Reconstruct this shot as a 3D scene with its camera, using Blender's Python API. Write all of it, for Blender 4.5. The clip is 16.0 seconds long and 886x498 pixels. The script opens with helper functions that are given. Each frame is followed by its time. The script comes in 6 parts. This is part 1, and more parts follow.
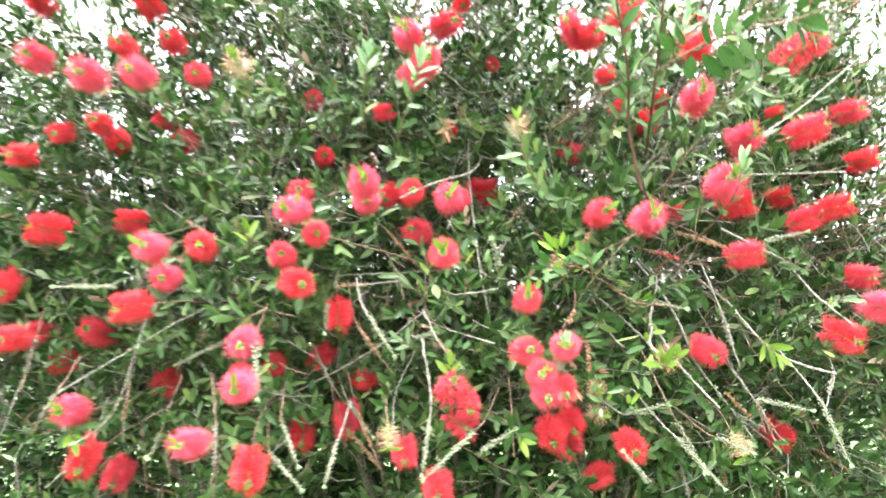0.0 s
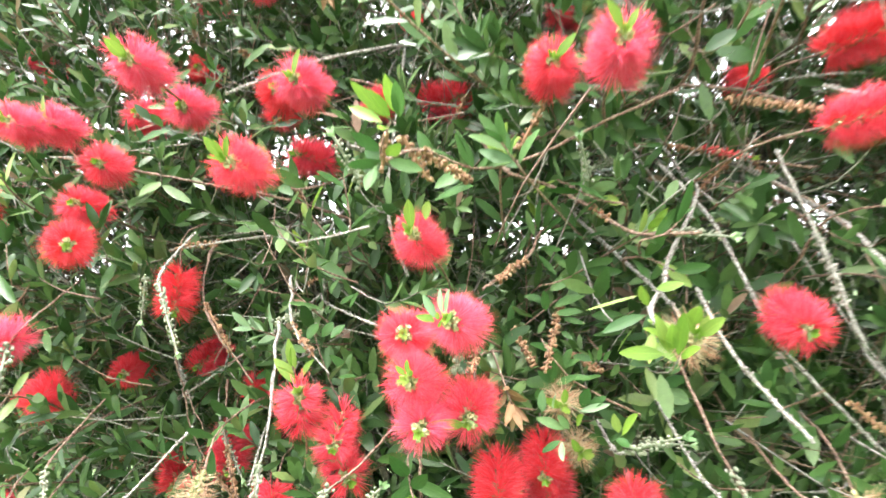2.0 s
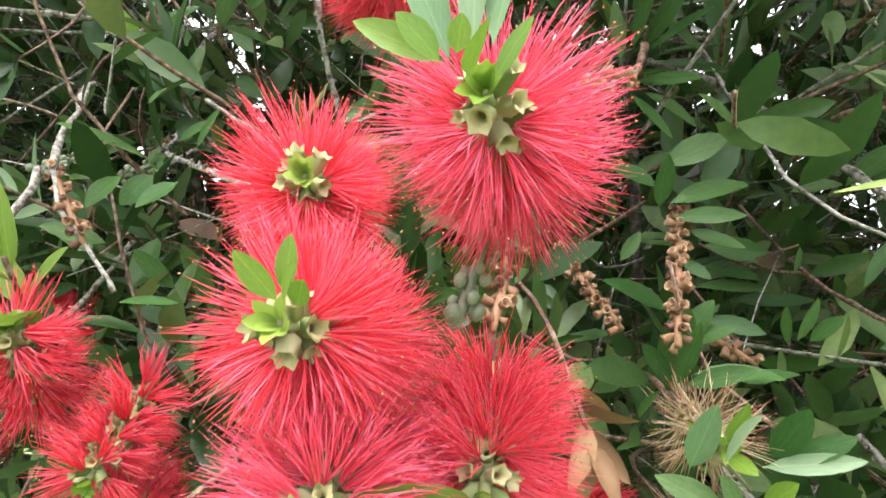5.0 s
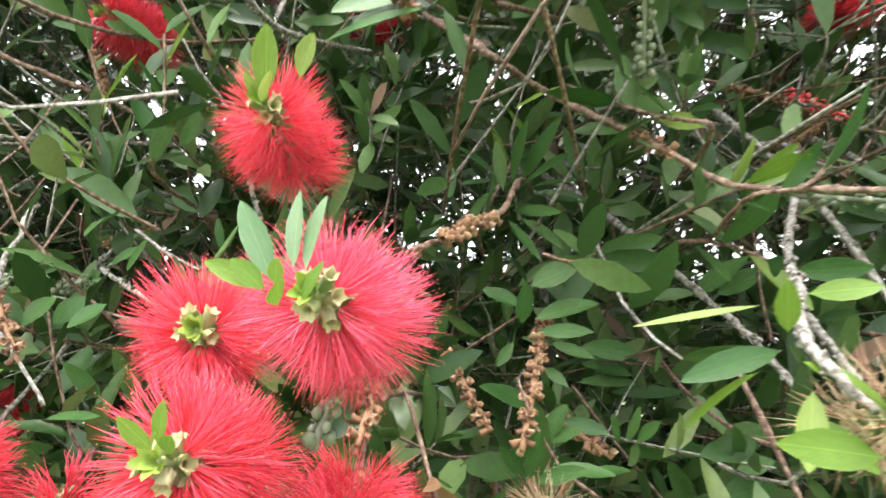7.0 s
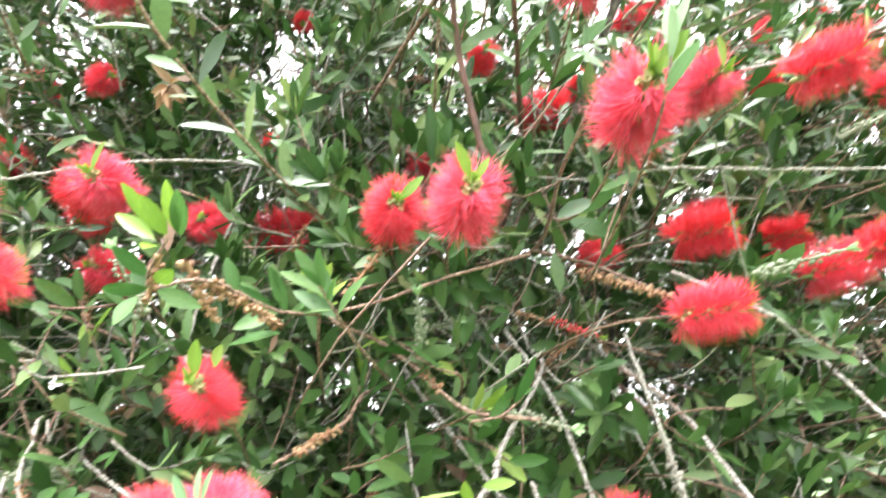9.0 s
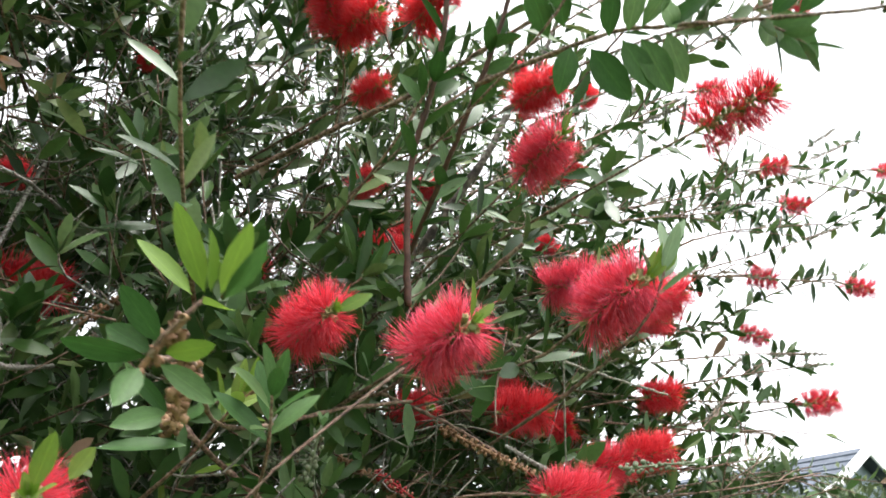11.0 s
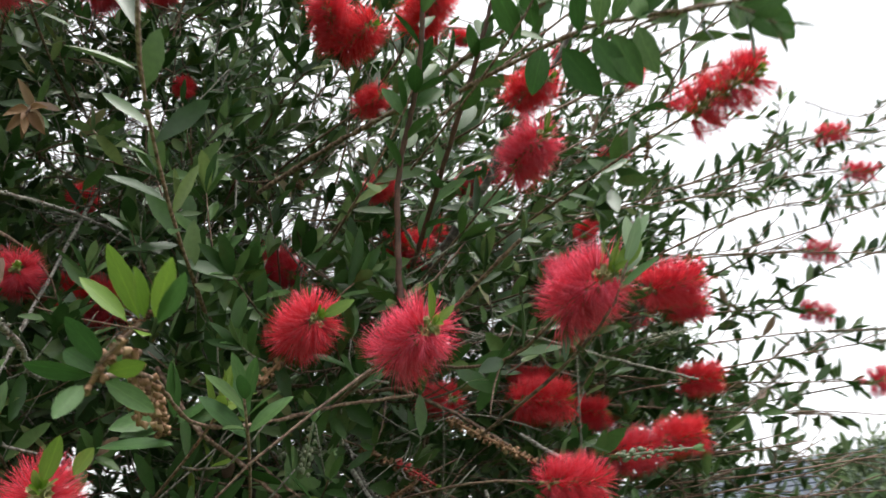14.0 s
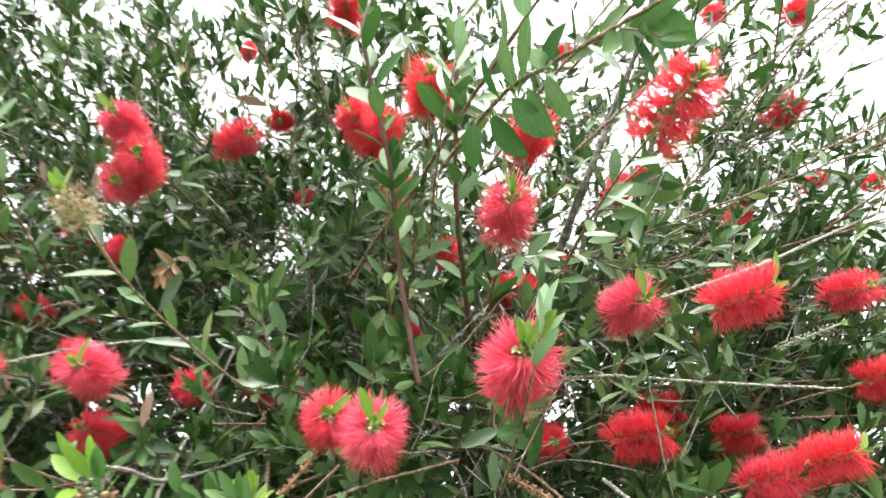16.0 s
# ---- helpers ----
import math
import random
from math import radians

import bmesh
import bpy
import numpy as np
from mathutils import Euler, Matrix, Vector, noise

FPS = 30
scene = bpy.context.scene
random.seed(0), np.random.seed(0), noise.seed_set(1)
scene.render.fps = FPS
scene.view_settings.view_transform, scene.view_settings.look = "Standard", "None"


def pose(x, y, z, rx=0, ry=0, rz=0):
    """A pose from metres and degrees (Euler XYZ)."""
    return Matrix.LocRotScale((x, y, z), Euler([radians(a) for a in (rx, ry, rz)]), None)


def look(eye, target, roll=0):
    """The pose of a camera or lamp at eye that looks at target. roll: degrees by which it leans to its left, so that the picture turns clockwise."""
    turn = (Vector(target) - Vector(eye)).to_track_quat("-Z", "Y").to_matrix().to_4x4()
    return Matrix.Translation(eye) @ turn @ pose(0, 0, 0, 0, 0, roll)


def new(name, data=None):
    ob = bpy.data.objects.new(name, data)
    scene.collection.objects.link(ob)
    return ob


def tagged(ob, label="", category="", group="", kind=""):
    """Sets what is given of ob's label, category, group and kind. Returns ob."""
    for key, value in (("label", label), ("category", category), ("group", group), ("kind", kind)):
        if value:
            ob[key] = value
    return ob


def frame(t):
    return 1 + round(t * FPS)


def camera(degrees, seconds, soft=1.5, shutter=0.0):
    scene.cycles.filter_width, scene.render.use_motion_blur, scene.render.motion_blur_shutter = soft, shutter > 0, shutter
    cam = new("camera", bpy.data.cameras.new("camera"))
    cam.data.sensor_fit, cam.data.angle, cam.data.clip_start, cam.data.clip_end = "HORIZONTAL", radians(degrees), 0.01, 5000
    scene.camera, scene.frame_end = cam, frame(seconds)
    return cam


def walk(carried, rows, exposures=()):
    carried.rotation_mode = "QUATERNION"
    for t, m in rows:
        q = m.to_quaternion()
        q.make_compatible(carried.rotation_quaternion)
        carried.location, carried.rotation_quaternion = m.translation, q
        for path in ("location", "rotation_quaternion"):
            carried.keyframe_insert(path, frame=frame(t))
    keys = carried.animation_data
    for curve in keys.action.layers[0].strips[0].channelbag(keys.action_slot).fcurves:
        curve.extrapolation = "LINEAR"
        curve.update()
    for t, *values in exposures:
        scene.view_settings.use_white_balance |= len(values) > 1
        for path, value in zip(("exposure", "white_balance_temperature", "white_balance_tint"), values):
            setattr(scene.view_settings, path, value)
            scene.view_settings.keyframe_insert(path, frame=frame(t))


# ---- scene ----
cam = camera(67.2, 16.0, 1.6, 0.5)
PATH = [
    (0.0, (0.066, 0.205, 1.54), (0.056, 2.196, 1.735), -1.1),
    (0.5, (0.194, 0.377, 1.511), (0.148, 2.367, 1.699), -1.8),
    (1.0, (0.273, 0.539, 1.5), (0.156, 2.528, 1.674), -2.1),
    (1.5, (0.37, 0.675, 1.504), (0.064, 2.642, 1.689), -3.2),
    (2.0, (0.386, 0.785, 1.492), (-0.088, 2.718, 1.685), -4.1),
    (2.5, (0.326, 0.944, 1.465), (-0.225, 2.858, 1.639), -3.6),
    (3.0, (0.293, 1.065, 1.444), (-0.152, 3.008, 1.609), -2.1),
    (3.2, (0.288, 1.09, 1.442), (-0.111, 3.045, 1.586), -1.5),
    (5.3, (0.27, 1.182, 1.457), (-0.012, 3.16, 1.543), 3.4),
    (5.5, (0.274, 1.183, 1.463), (-0.001, 3.159, 1.59), 3.5),
    (6.0, (0.279, 1.178, 1.472), (0.023, 3.149, 1.697), 3.7),
    (6.5, (0.284, 1.165, 1.473), (0.05, 3.134, 1.73), 3.3),
    (7.0, (0.309, 1.13, 1.475), (0.131, 3.102, 1.759), 2.6),
    (7.5, (0.319, 1.084, 1.48), (0.153, 3.051, 1.797), 2.1),
    (8.0, (0.339, 1.017, 1.494), (0.147, 2.975, 1.855), 1.9),
    (8.5, (0.375, 0.939, 1.501), (0.202, 2.881, 1.944), 1.7),
    (9.0, (0.409, 0.887, 1.52), (0.351, 2.796, 2.114), 0.8),
    (9.5, (0.354, 0.949, 1.521), (0.586, 2.773, 2.308), 2.5),
    (10.0, (0.288, 1.017, 1.524), (0.907, 2.691, 2.427), 1.9),
    (10.2, (0.272, 1.012, 1.518), (0.98, 2.631, 2.454), 2.3),
    (12.3, (0.106, 0.963, 1.536), (1.107, 2.349, 2.574), 4.9),
    (12.5, (0.108, 0.969, 1.534), (1.125, 2.339, 2.578), 4.5),
    (13.0, (0.136, 0.953, 1.531), (1.092, 2.401, 2.525), 4.6),
    (13.5, (0.186, 0.892, 1.535), (0.968, 2.471, 2.481), 5.6),
    (14.0, (0.256, 0.912, 1.529), (0.919, 2.544, 2.476), 5.4),
    (14.5, (0.33, 0.952, 1.557), (0.693, 2.687, 2.483), 5.7),
    (15.0, (0.383, 0.946, 1.573), (0.615, 2.71, 2.488), 4.8),
    (15.5, (0.467, 0.882, 1.6), (0.442, 2.675, 2.487), 5.4),
    (16.0, (0.52, 0.793, 1.608), (0.3, 2.592, 2.453), 5.4),
]
EXPOSURES = [(0.0, 3.78), (3.2, 3.63), (5.3, 2.93), (7.0, 3.13), (7.5, 3.33), (8.0, 3.63), (9.5, 3.78), (10.2, 3.2), (12.3, 1.2), (13.2, 1.14), (14.0, 1.59), (14.5, 2.43), (15.0, 2.78), (16.0, 3.0)]
walk(cam, [(t, look(eye, target, roll)) for t, eye, target, roll in PATH], EXPOSURES)
SKY, SUN = 0.15, 1.0


# ------------------------------------------------------------------ light
world = bpy.data.worlds.new("overcast_sky")
scene.world = world
world.use_nodes = True
wn, wl = world.node_tree.nodes, world.node_tree.links
wn.clear()
sky = wn.new("ShaderNodeTexSky")
sky.sky_type, sky.sun_disc = "NISHITA", False
sky.sun_elevation, sky.sun_rotation = radians(80), radians(200)
sky.air_density, sky.dust_density, sky.ozone_density = 1.0, 4.0, 1.0
pale = wn.new("ShaderNodeHueSaturation")
pale.inputs["Saturation"].default_value = 0.12
dome = wn.new("ShaderNodeBackground")
dome.inputs["Strength"].default_value = SKY
wout = wn.new("ShaderNodeOutputWorld")
wl.new(sky.outputs[0], pale.inputs["Color"])
wl.new(pale.outputs[0], dome.inputs["Color"])
wl.new(dome.outputs[0], wout.inputs["Surface"])
sun_data = bpy.data.lights.new("sun", "SUN")
sun_data.energy, sun_data.angle, sun_data.color = SUN, radians(30), (1.0, 0.97, 0.92)
sun = new("sun", sun_data)
# clouded sun high above, a little behind the walk: 200 degrees from y towards x, 80 up
sun.matrix_world = look((-0.59, -1.63, 9.85), (0.0, 0.0, 0.0))


# -------------------------------------------------------------- materials
def material(name):
    m = bpy.data.materials.new(name)
    m.use_nodes = True
    nt = m.node_tree
    nt.nodes.clear()
    out = nt.nodes.new("ShaderNodeOutputMaterial")
    return m, nt.nodes, nt.links, out


def ramp(nodes, links, source, stops):
    r = nodes.new("ShaderNodeValToRGB")
    while len(r.color_ramp.elements) < len(stops):
        r.color_ramp.elements.new(0.5)
    for e, (p, c) in zip(r.color_ramp.elements, stops):
        e.position, e.color = p, (*c, 1)
    links.new(source, r.inputs[0])
    return r.outputs[0]


def noise_tex(nodes, links, scale, detail=3.0, coords="Object"):
    tc = nodes.new("ShaderNodeTexCoord")
    n = nodes.new("ShaderNodeTexNoise")
    n.inputs["Scale"].default_value, n.inputs["Detail"].default_value = scale, detail
    links.new(tc.outputs[coords], n.inputs["Vector"])
    return n.outputs["Fac"]


def blend(nodes, links, mode, fac, a, b):
    m = nodes.new("ShaderNodeMix")
    m.data_type, m.blend_type = "RGBA", mode
    m.inputs[0].default_value = fac
    for socket, v in ((m.inputs[6], a), (m.inputs[7], b)):
        if isinstance(v, tuple):
            socket.default_value = (*v, 1)
        else:
            links.new(v, socket)
    return m.outputs[2]


def leafy(name, stops, translucent, rough, random_from="island", spec=0.5, mottle=0.35, scale=260.0, rib=False):
    """Leaf or petal tissue: colour by piece, fine mottling, light passing through."""
    m, nodes, links, out = material(name)
    if random_from == "island":
        src = nodes.new("ShaderNodeNewGeometry").outputs["Random Per Island"]
    else:
        src = nodes.new("ShaderNodeObjectInfo").outputs["Random"]
    col = ramp(nodes, links, src, stops)
    n = noise_tex(nodes, links, scale)
    dirt = ramp(nodes, links, n, [(0.3, (0.62, 0.62, 0.60)), (0.7, (1.15, 1.15, 1.1))])
    col = blend(nodes, links, "MULTIPLY", mottle, col, dirt)
    if rib:
        # single blades run 1 along y and 1 across x: paler midrib and margin, faint side veins
        tc, sep, ab = nodes.new("ShaderNodeTexCoord"), nodes.new("ShaderNodeSeparateXYZ"), nodes.new("ShaderNodeMath")
        ab.operation = "ABSOLUTE"
        links.new(tc.outputs["Object"], sep.inputs[0])
        links.new(sep.outputs["X"], ab.inputs[0])
        line = ramp(nodes, links, ab.outputs[0], [(0.0, (1.5, 1.45, 1.3)), (0.035, (1.05, 1.05, 1.0)), (0.40, (0.95, 0.95, 0.95)), (0.5, (1.25, 1.2, 1.1))])
        col = blend(nodes, links, "MULTIPLY", 0.7, col, line)
        side = nodes.new("ShaderNodeMath")
        side.operation, side.inputs[1].default_value = "MULTIPLY_ADD", -0.8
        links.new(ab.outputs[0], side.inputs[0])
        links.new(sep.outputs["Y"], side.inputs[2])
        wave = nodes.new("ShaderNodeMath")
        wave.operation, wave.inputs[1].default_value = "PINGPONG", 0.045
        links.new(side.outputs[0], wave.inputs[0])
        veins = ramp(nodes, links, wave.outputs[0], [(0.0, (1.12, 1.12, 1.05)), (0.02, (0.97, 0.97, 0.97))])
        col = blend(nodes, links, "MULTIPLY", 0.6, col, veins)
    p = nodes.new("ShaderNodeBsdfPrincipled")
    p.inputs["Roughness"].default_value = rough
    p.inputs["Specular IOR Level"].default_value = spec
    links.new(col, p.inputs["Base Color"])
    bump = nodes.new("ShaderNodeBump")
    bump.inputs["Strength"].default_value, bump.inputs["Distance"].default_value = 0.25, 0.0004
    links.new(n, bump.inputs["Height"])
    links.new(bump.outputs[0], p.inputs["Normal"])
    t = nodes.new("ShaderNodeBsdfTranslucent")
    links.new(col, t.inputs["Color"])
    mix = nodes.new("ShaderNodeMixShader")
    mix.inputs[0].default_value = translucent
    links.new(p.outputs[0], mix.inputs[1])
    links.new(t.outputs[0], mix.inputs[2])
    links.new(mix.outputs[0], out.inputs["Surface"])
    return m


def solid(name, stops, rough, scale=80.0, bump_d=0.001, random_from="", metallic=0.0):
    """Bark, wood, wall, roof: noise between colours, with relief."""
    m, nodes, links, out = material(name)
    n = noise_tex(nodes, links, scale, 5.0)
    col = ramp(nodes, links, n, stops)
    if random_from:
        src = nodes.new("ShaderNodeObjectInfo").outputs["Random"] if random_from == "object" else nodes.new("ShaderNodeNewGeometry").outputs["Random Per Island"]
        tone = ramp(nodes, links, src, [(0.0, (0.55, 0.52, 0.48)), (1.0, (1.2, 1.18, 1.15))])
        col = blend(nodes, links, "MULTIPLY", 0.8, col, tone)
    p = nodes.new("ShaderNodeBsdfPrincipled")
    p.inputs["Roughness"].default_value, p.inputs["Metallic"].default_value = rough, metallic
    links.new(col, p.inputs["Base Color"])
    bump = nodes.new("ShaderNodeBump")
    bump.inputs["Strength"].default_value, bump.inputs["Distance"].default_value = 0.6, bump_d
    links.new(n, bump.inputs["Height"])
    links.new(bump.outputs[0], p.inputs["Normal"])
    links.new(p.outputs[0], out.inputs["Surface"])
    return m


GREENS = [(0.0, (0.016, 0.042, 0.010)), (0.35, (0.032, 0.076, 0.019)), (0.7, (0.057, 0.110, 0.028)), (0.93, (0.094, 0.142, 0.053)), (0.985, (0.145, 0.194, 0.062)), (0.990, (0.164, 0.111, 0.070)), (1.0, (0.209, 0.135, 0.102))]
leaf_mat = leafy("shrub_leaf", GREENS, 0.18, 0.40, spec=0.32, mottle=0.4)
leaf_one = leafy("shrub_leaf_single", [(0.0, (0.025, 0.071, 0.016)), (0.6, (0.051, 0.115, 0.031)), (1.0, (0.092, 0.154, 0.061))], 0.26, 0.48, "object", mottle=0.5, scale=7.0, rib=True, spec=0.24)
leaf_young = leafy("young_leaf", [(0.0, (0.096, 0.177, 0.021)), (0.6, (0.139, 0.226, 0.035)), (1.0, (0.184, 0.253, 0.061))], 0.35, 0.4, "object", mottle=0.3, scale=7.0, rib=True, spec=0.3)
leaf_sage = leafy("greyish_leaf", [(0.0, (0.109, 0.190, 0.095)), (1.0, (0.190, 0.272, 0.163))], 0.25, 0.45, "object", mottle=0.3, scale=7.0, rib=True, spec=0.3)
leaf_dead = leafy("withered_leaf", [(0.0, (0.150, 0.078, 0.036)), (0.6, (0.250, 0.140, 0.068)), (1.0, (0.290, 0.205, 0.135))], 0.2, 0.7, "object", mottle=0.6)
RED = [(0.0, (0.85, 0.046, 0.062)), (0.5, (0.89, 0.096, 0.132)), (1.0, (0.92, 0.190, 0.245))]
PINK = [(0.0, (0.87, 0.092, 0.165)), (0.5, (0.90, 0.155, 0.255)), (1.0, (0.93, 0.275, 0.400))]
ROSE = [(0.0, (0.86, 0.060, 0.092)), (0.5, (0.90, 0.118, 0.180)), (1.0, (0.93, 0.215, 0.310))]
stamen_red = leafy("crimson_filament", RED, 0.55, 0.6, spec=0.2, mottle=0.1)
stamen_pink = leafy("pink_red_filament", PINK, 0.55, 0.6, spec=0.2, mottle=0.1)
stamen_rose = leafy("rose_filament", ROSE, 0.55, 0.6, spec=0.2, mottle=0.1)
stamen_old = leafy("faded_filament", [(0.0, (0.40, 0.16, 0.10)), (0.5, (0.52, 0.36, 0.24)), (1.0, (0.56, 0.47, 0.32))], 0.3, 0.7, spec=0.2, mottle=0.2)
anther_mat = leafy("anther", [(0.0, (0.35, 0.03, 0.03)), (0.7, (0.50, 0.10, 0.06)), (1.0, (0.60, 0.36, 0.16))], 0.1, 0.7, mottle=0.1)
calyx_mat = leafy("flower_cup", [(0.0, (0.136, 0.204, 0.068)), (0.55, (0.286, 0.313, 0.136)), (1.0, (0.449, 0.394, 0.245))], 0.2, 0.6, mottle=0.3)
rim_mat = leafy("cup_rim", [(0.0, (0.289, 0.281, 0.128)), (0.6, (0.399, 0.340, 0.170)), (1.0, (0.493, 0.425, 0.281))], 0.2, 0.6, mottle=0.4, scale=500.0)
capsule_mat = leafy("seed_capsule", [(0.0, (0.085, 0.040, 0.022)), (0.5, (0.200, 0.100, 0.052)), (1.0, (0.330, 0.205, 0.125))], 0.0, 0.8, mottle=0.9, scale=600.0)
capsule_old = leafy("weathered_capsule", [(0.0, (0.104, 0.092, 0.077)), (1.0, (0.208, 0.193, 0.166))], 0.0, 0.8, mottle=0.6)
bud_mat = leafy("flower_bud", [(0.0, (0.120, 0.145, 0.090)), (0.7, (0.190, 0.205, 0.145)), (1.0, (0.260, 0.250, 0.190))], 0.15, 0.6, mottle=0.5, scale=500.0)
bud_red = leafy("red_bud", [(0.0, (0.40, 0.02, 0.03)), (0.6, (0.60, 0.06, 0.07)), (1.0, (0.45, 0.36, 0.26))], 0.15, 0.6, mottle=0.3)
bark_pale = solid("lichened_twig_bark", [(0.36, (0.060, 0.049, 0.040)), (0.47, (0.165, 0.152, 0.135)), (0.58, (0.290, 0.282, 0.262))], 0.85, 330.0, 0.0006, "island")
bark_brown = solid("young_twig_bark", [(0.36, (0.043, 0.022, 0.015)), (0.5, (0.128, 0.072, 0.049)), (0.64, (0.238, 0.170, 0.132))], 0.75, 300.0, 0.0005, "island")
bark_shoot = solid("red_brown_shoot", [(0.3, (0.035, 0.012, 0.009)), (0.6, (0.085, 0.030, 0.022)), (0.85, (0.13, 0.06, 0.045))], 0.6, 160.0, 0.0004, "island")
bark_dark = solid("old_bark", [(0.36, (0.022, 0.017, 0.013)), (0.5, (0.060, 0.050, 0.040)), (0.64, (0.13, 0.115, 0.10))], 0.9, 130.0, 0.002, "island")


# ---------------------------------------------------------------- helpers
def mesh_of(name, verts, quads, mats, index=None):
    """A mesh from arrays; a quad whose last two corners agree is a triangle."""
    verts = np.asarray(verts, dtype=np.float64).reshape(-1, 3)
    quads = np.asarray(quads, dtype=np.int64).reshape(-1, 4)
    tri = quads[:, 2] == quads[:, 3]
    counts = np.where(tri, 3, 4)
    keep = np.ones((len(quads), 4), dtype=bool)
    keep[tri, 3] = False
    loops = quads[keep]
    me = bpy.data.meshes.new(name)
    me.vertices.add(len(verts))
    me.vertices.foreach_set("co", verts.ravel())
    me.loops.add(len(loops))
    me.loops.foreach_set("vertex_index", loops.astype(np.int32))
    me.polygons.add(len(quads))
    starts = np.concatenate(([0], np.cumsum(counts)[:-1]))
    me.polygons.foreach_set("loop_start", starts.astype(np.int32))
    me.polygons.foreach_set("loop_total", counts.astype(np.int32))
    me.polygons.foreach_set("use_smooth", np.ones(len(quads), dtype=bool))
    for m in mats:
        me.materials.append(m)
    if index is not None:
        me.polygons.foreach_set("material_index", np.asarray(index, dtype=np.int32))
    me.update(calc_edges=True)
    me.validate()
    return me


class Heap:
    """Gathers pieces of geometry for one mesh."""

    def __init__(self):
        self.v, self.q, self.m, self.n = [], [], [], 0

    def add(self, verts, quads, mat=0):
        self.v.append(np.asarray(verts))
        self.q.append(np.asarray(quads) + self.n)
        self.m.append(np.full(len(quads), mat))
        self.n += len(verts)

    def mesh(self, name, mats):
        return mesh_of(name, np.concatenate(self.v), np.concatenate(self.q), mats, np.concatenate(self.m))


def part(name, me, parent, label="", m=None, kind=""):
    ob = new(name, me)
    ob.parent = parent
    if m is not None:
        ob.matrix_basis = m
    return tagged(ob, label, kind=kind)


def unit(v):
    v = np.asarray(v, dtype=float)
    return v / max(np.linalg.norm(v), 1e-9)


def smooth_line(points, n):
    """n points along a soft curve through the given ones."""
    p = np.asarray(points, dtype=float)
    if len(p) == 2:
        p = np.array([p[0], (p[0] + p[1]) / 2, p[1]])
    s = np.linspace(0, len(p) - 1, n)
    i = np.clip(s.astype(int), 0, len(p) - 2)
    f = (s - i)[:, None]
    a, b, c, d = p[np.maximum(i - 1, 0)], p[i], p[i + 1], p[np.minimum(i + 2, len(p) - 1)]
    return 0.5 * (2 * b + (c - a) * f + (2 * a - 5 * b + 4 * c - d) * f ** 2 + (3 * b - a - 3 * c + d) * f ** 3)


def tube(line, r0, r1, sides=5, knots=0.0, rng=None):
    """Tapered tube along a line, with swollen knots where asked."""
    line = np.asarray(line, dtype=float)
    n = len(line)
    tan = np.gradient(line, axis=0)
    tan /= np.linalg.norm(tan, axis=1)[:, None] + 1e-12
    ref = np.array([0.31, 0.2, 0.93]) if abs(tan[0][2]) < 0.9 else np.array([0.93, 0.3, 0.1])
    side = np.cross(tan, ref)
    side /= np.linalg.norm(side, axis=1)[:, None] + 1e-12
    up = np.cross(side, tan)
    r = np.linspace(r0, r1, n)
    if knots and rng is not None:
        r = r * (1 + knots * rng.random(n) ** 2)
    a = np.arange(sides) * 2 * math.pi / sides
    ring = side[:, None, :] * np.cos(a)[None, :, None] + up[:, None, :] * np.sin(a)[None, :, None]
    v = (line[:, None, :] + ring * r[:, None, None]).reshape(-1, 3)
    i, k = np.meshgrid(np.arange(n - 1), np.arange(sides), indexing="ij")
    k2 = (k + 1) % sides
    q = np.stack([i * sides + k, i * sides + k2, (i + 1) * sides + k2, (i + 1) * sides + k], -1).reshape(-1, 4)
    cap = [(n * sides - sides, n * sides - sides + j, n * sides - sides + j + 1, n * sides - sides + j + 1) for j in range(1, sides - 1)]
    return v, np.concatenate([q, np.array(cap)])


def blade(stations, bend, fold, twist=0.0):
    """A leaf 1 long along y and 1 wide along x, pointed at both ends, bent down its length and folded at the midrib."""
    v, q = [(0, 0, 0)], []
    for s, w in stations:
        c, z = math.cos(twist * s), -bend * s * s
        v += [(-w / 2 * c, s, z + fold * w - w / 2 * math.sin(twist * s)), (0, s, z), (w / 2 * c, s, z + fold * w + w / 2 * math.sin(twist * s))]
    v.append((0, 1, -bend))
    last = len(v) - 1
    q += [(0, 2, 1, 1), (0, 3, 2, 2)]
    for i in range(len(stations) - 1):
        a, b = 3 * i + 1, 3 * i + 4
        q += [(a, a + 1, b + 1, b), (a + 1, a + 2, b + 2, b + 1)]
    q += [(last - 3, last - 2, last, last), (last - 2, last - 1, last, last)]
    return np.array(v), np.array(q)


FULL = [(0.06, 0.14), (0.20, 0.66), (0.40, 0.97), (0.62, 0.97), (0.82, 0.66), (0.94, 0.30)]
PLAIN = [(0.22, 0.70), (0.55, 1.0), (0.85, 0.58)]
MIDDLE = [(0.28, 0.85), (0.72, 0.85)]
ROUGH = [(0.5, 1.0)]


class Leaves:
    """Gathers leaf poses, then lays a blade on each."""

    def __init__(self):
        self.p, self.d, self.n, self.s = [], [], [], []

    def add(self, p, d, n, length, width):
        self.p.append(p), self.d.append(d), self.n.append(n), self.s.append((length, width))

    def arrays(self):
        return np.array(self.p), np.array(self.d), np.array(self.n), np.array(self.s)


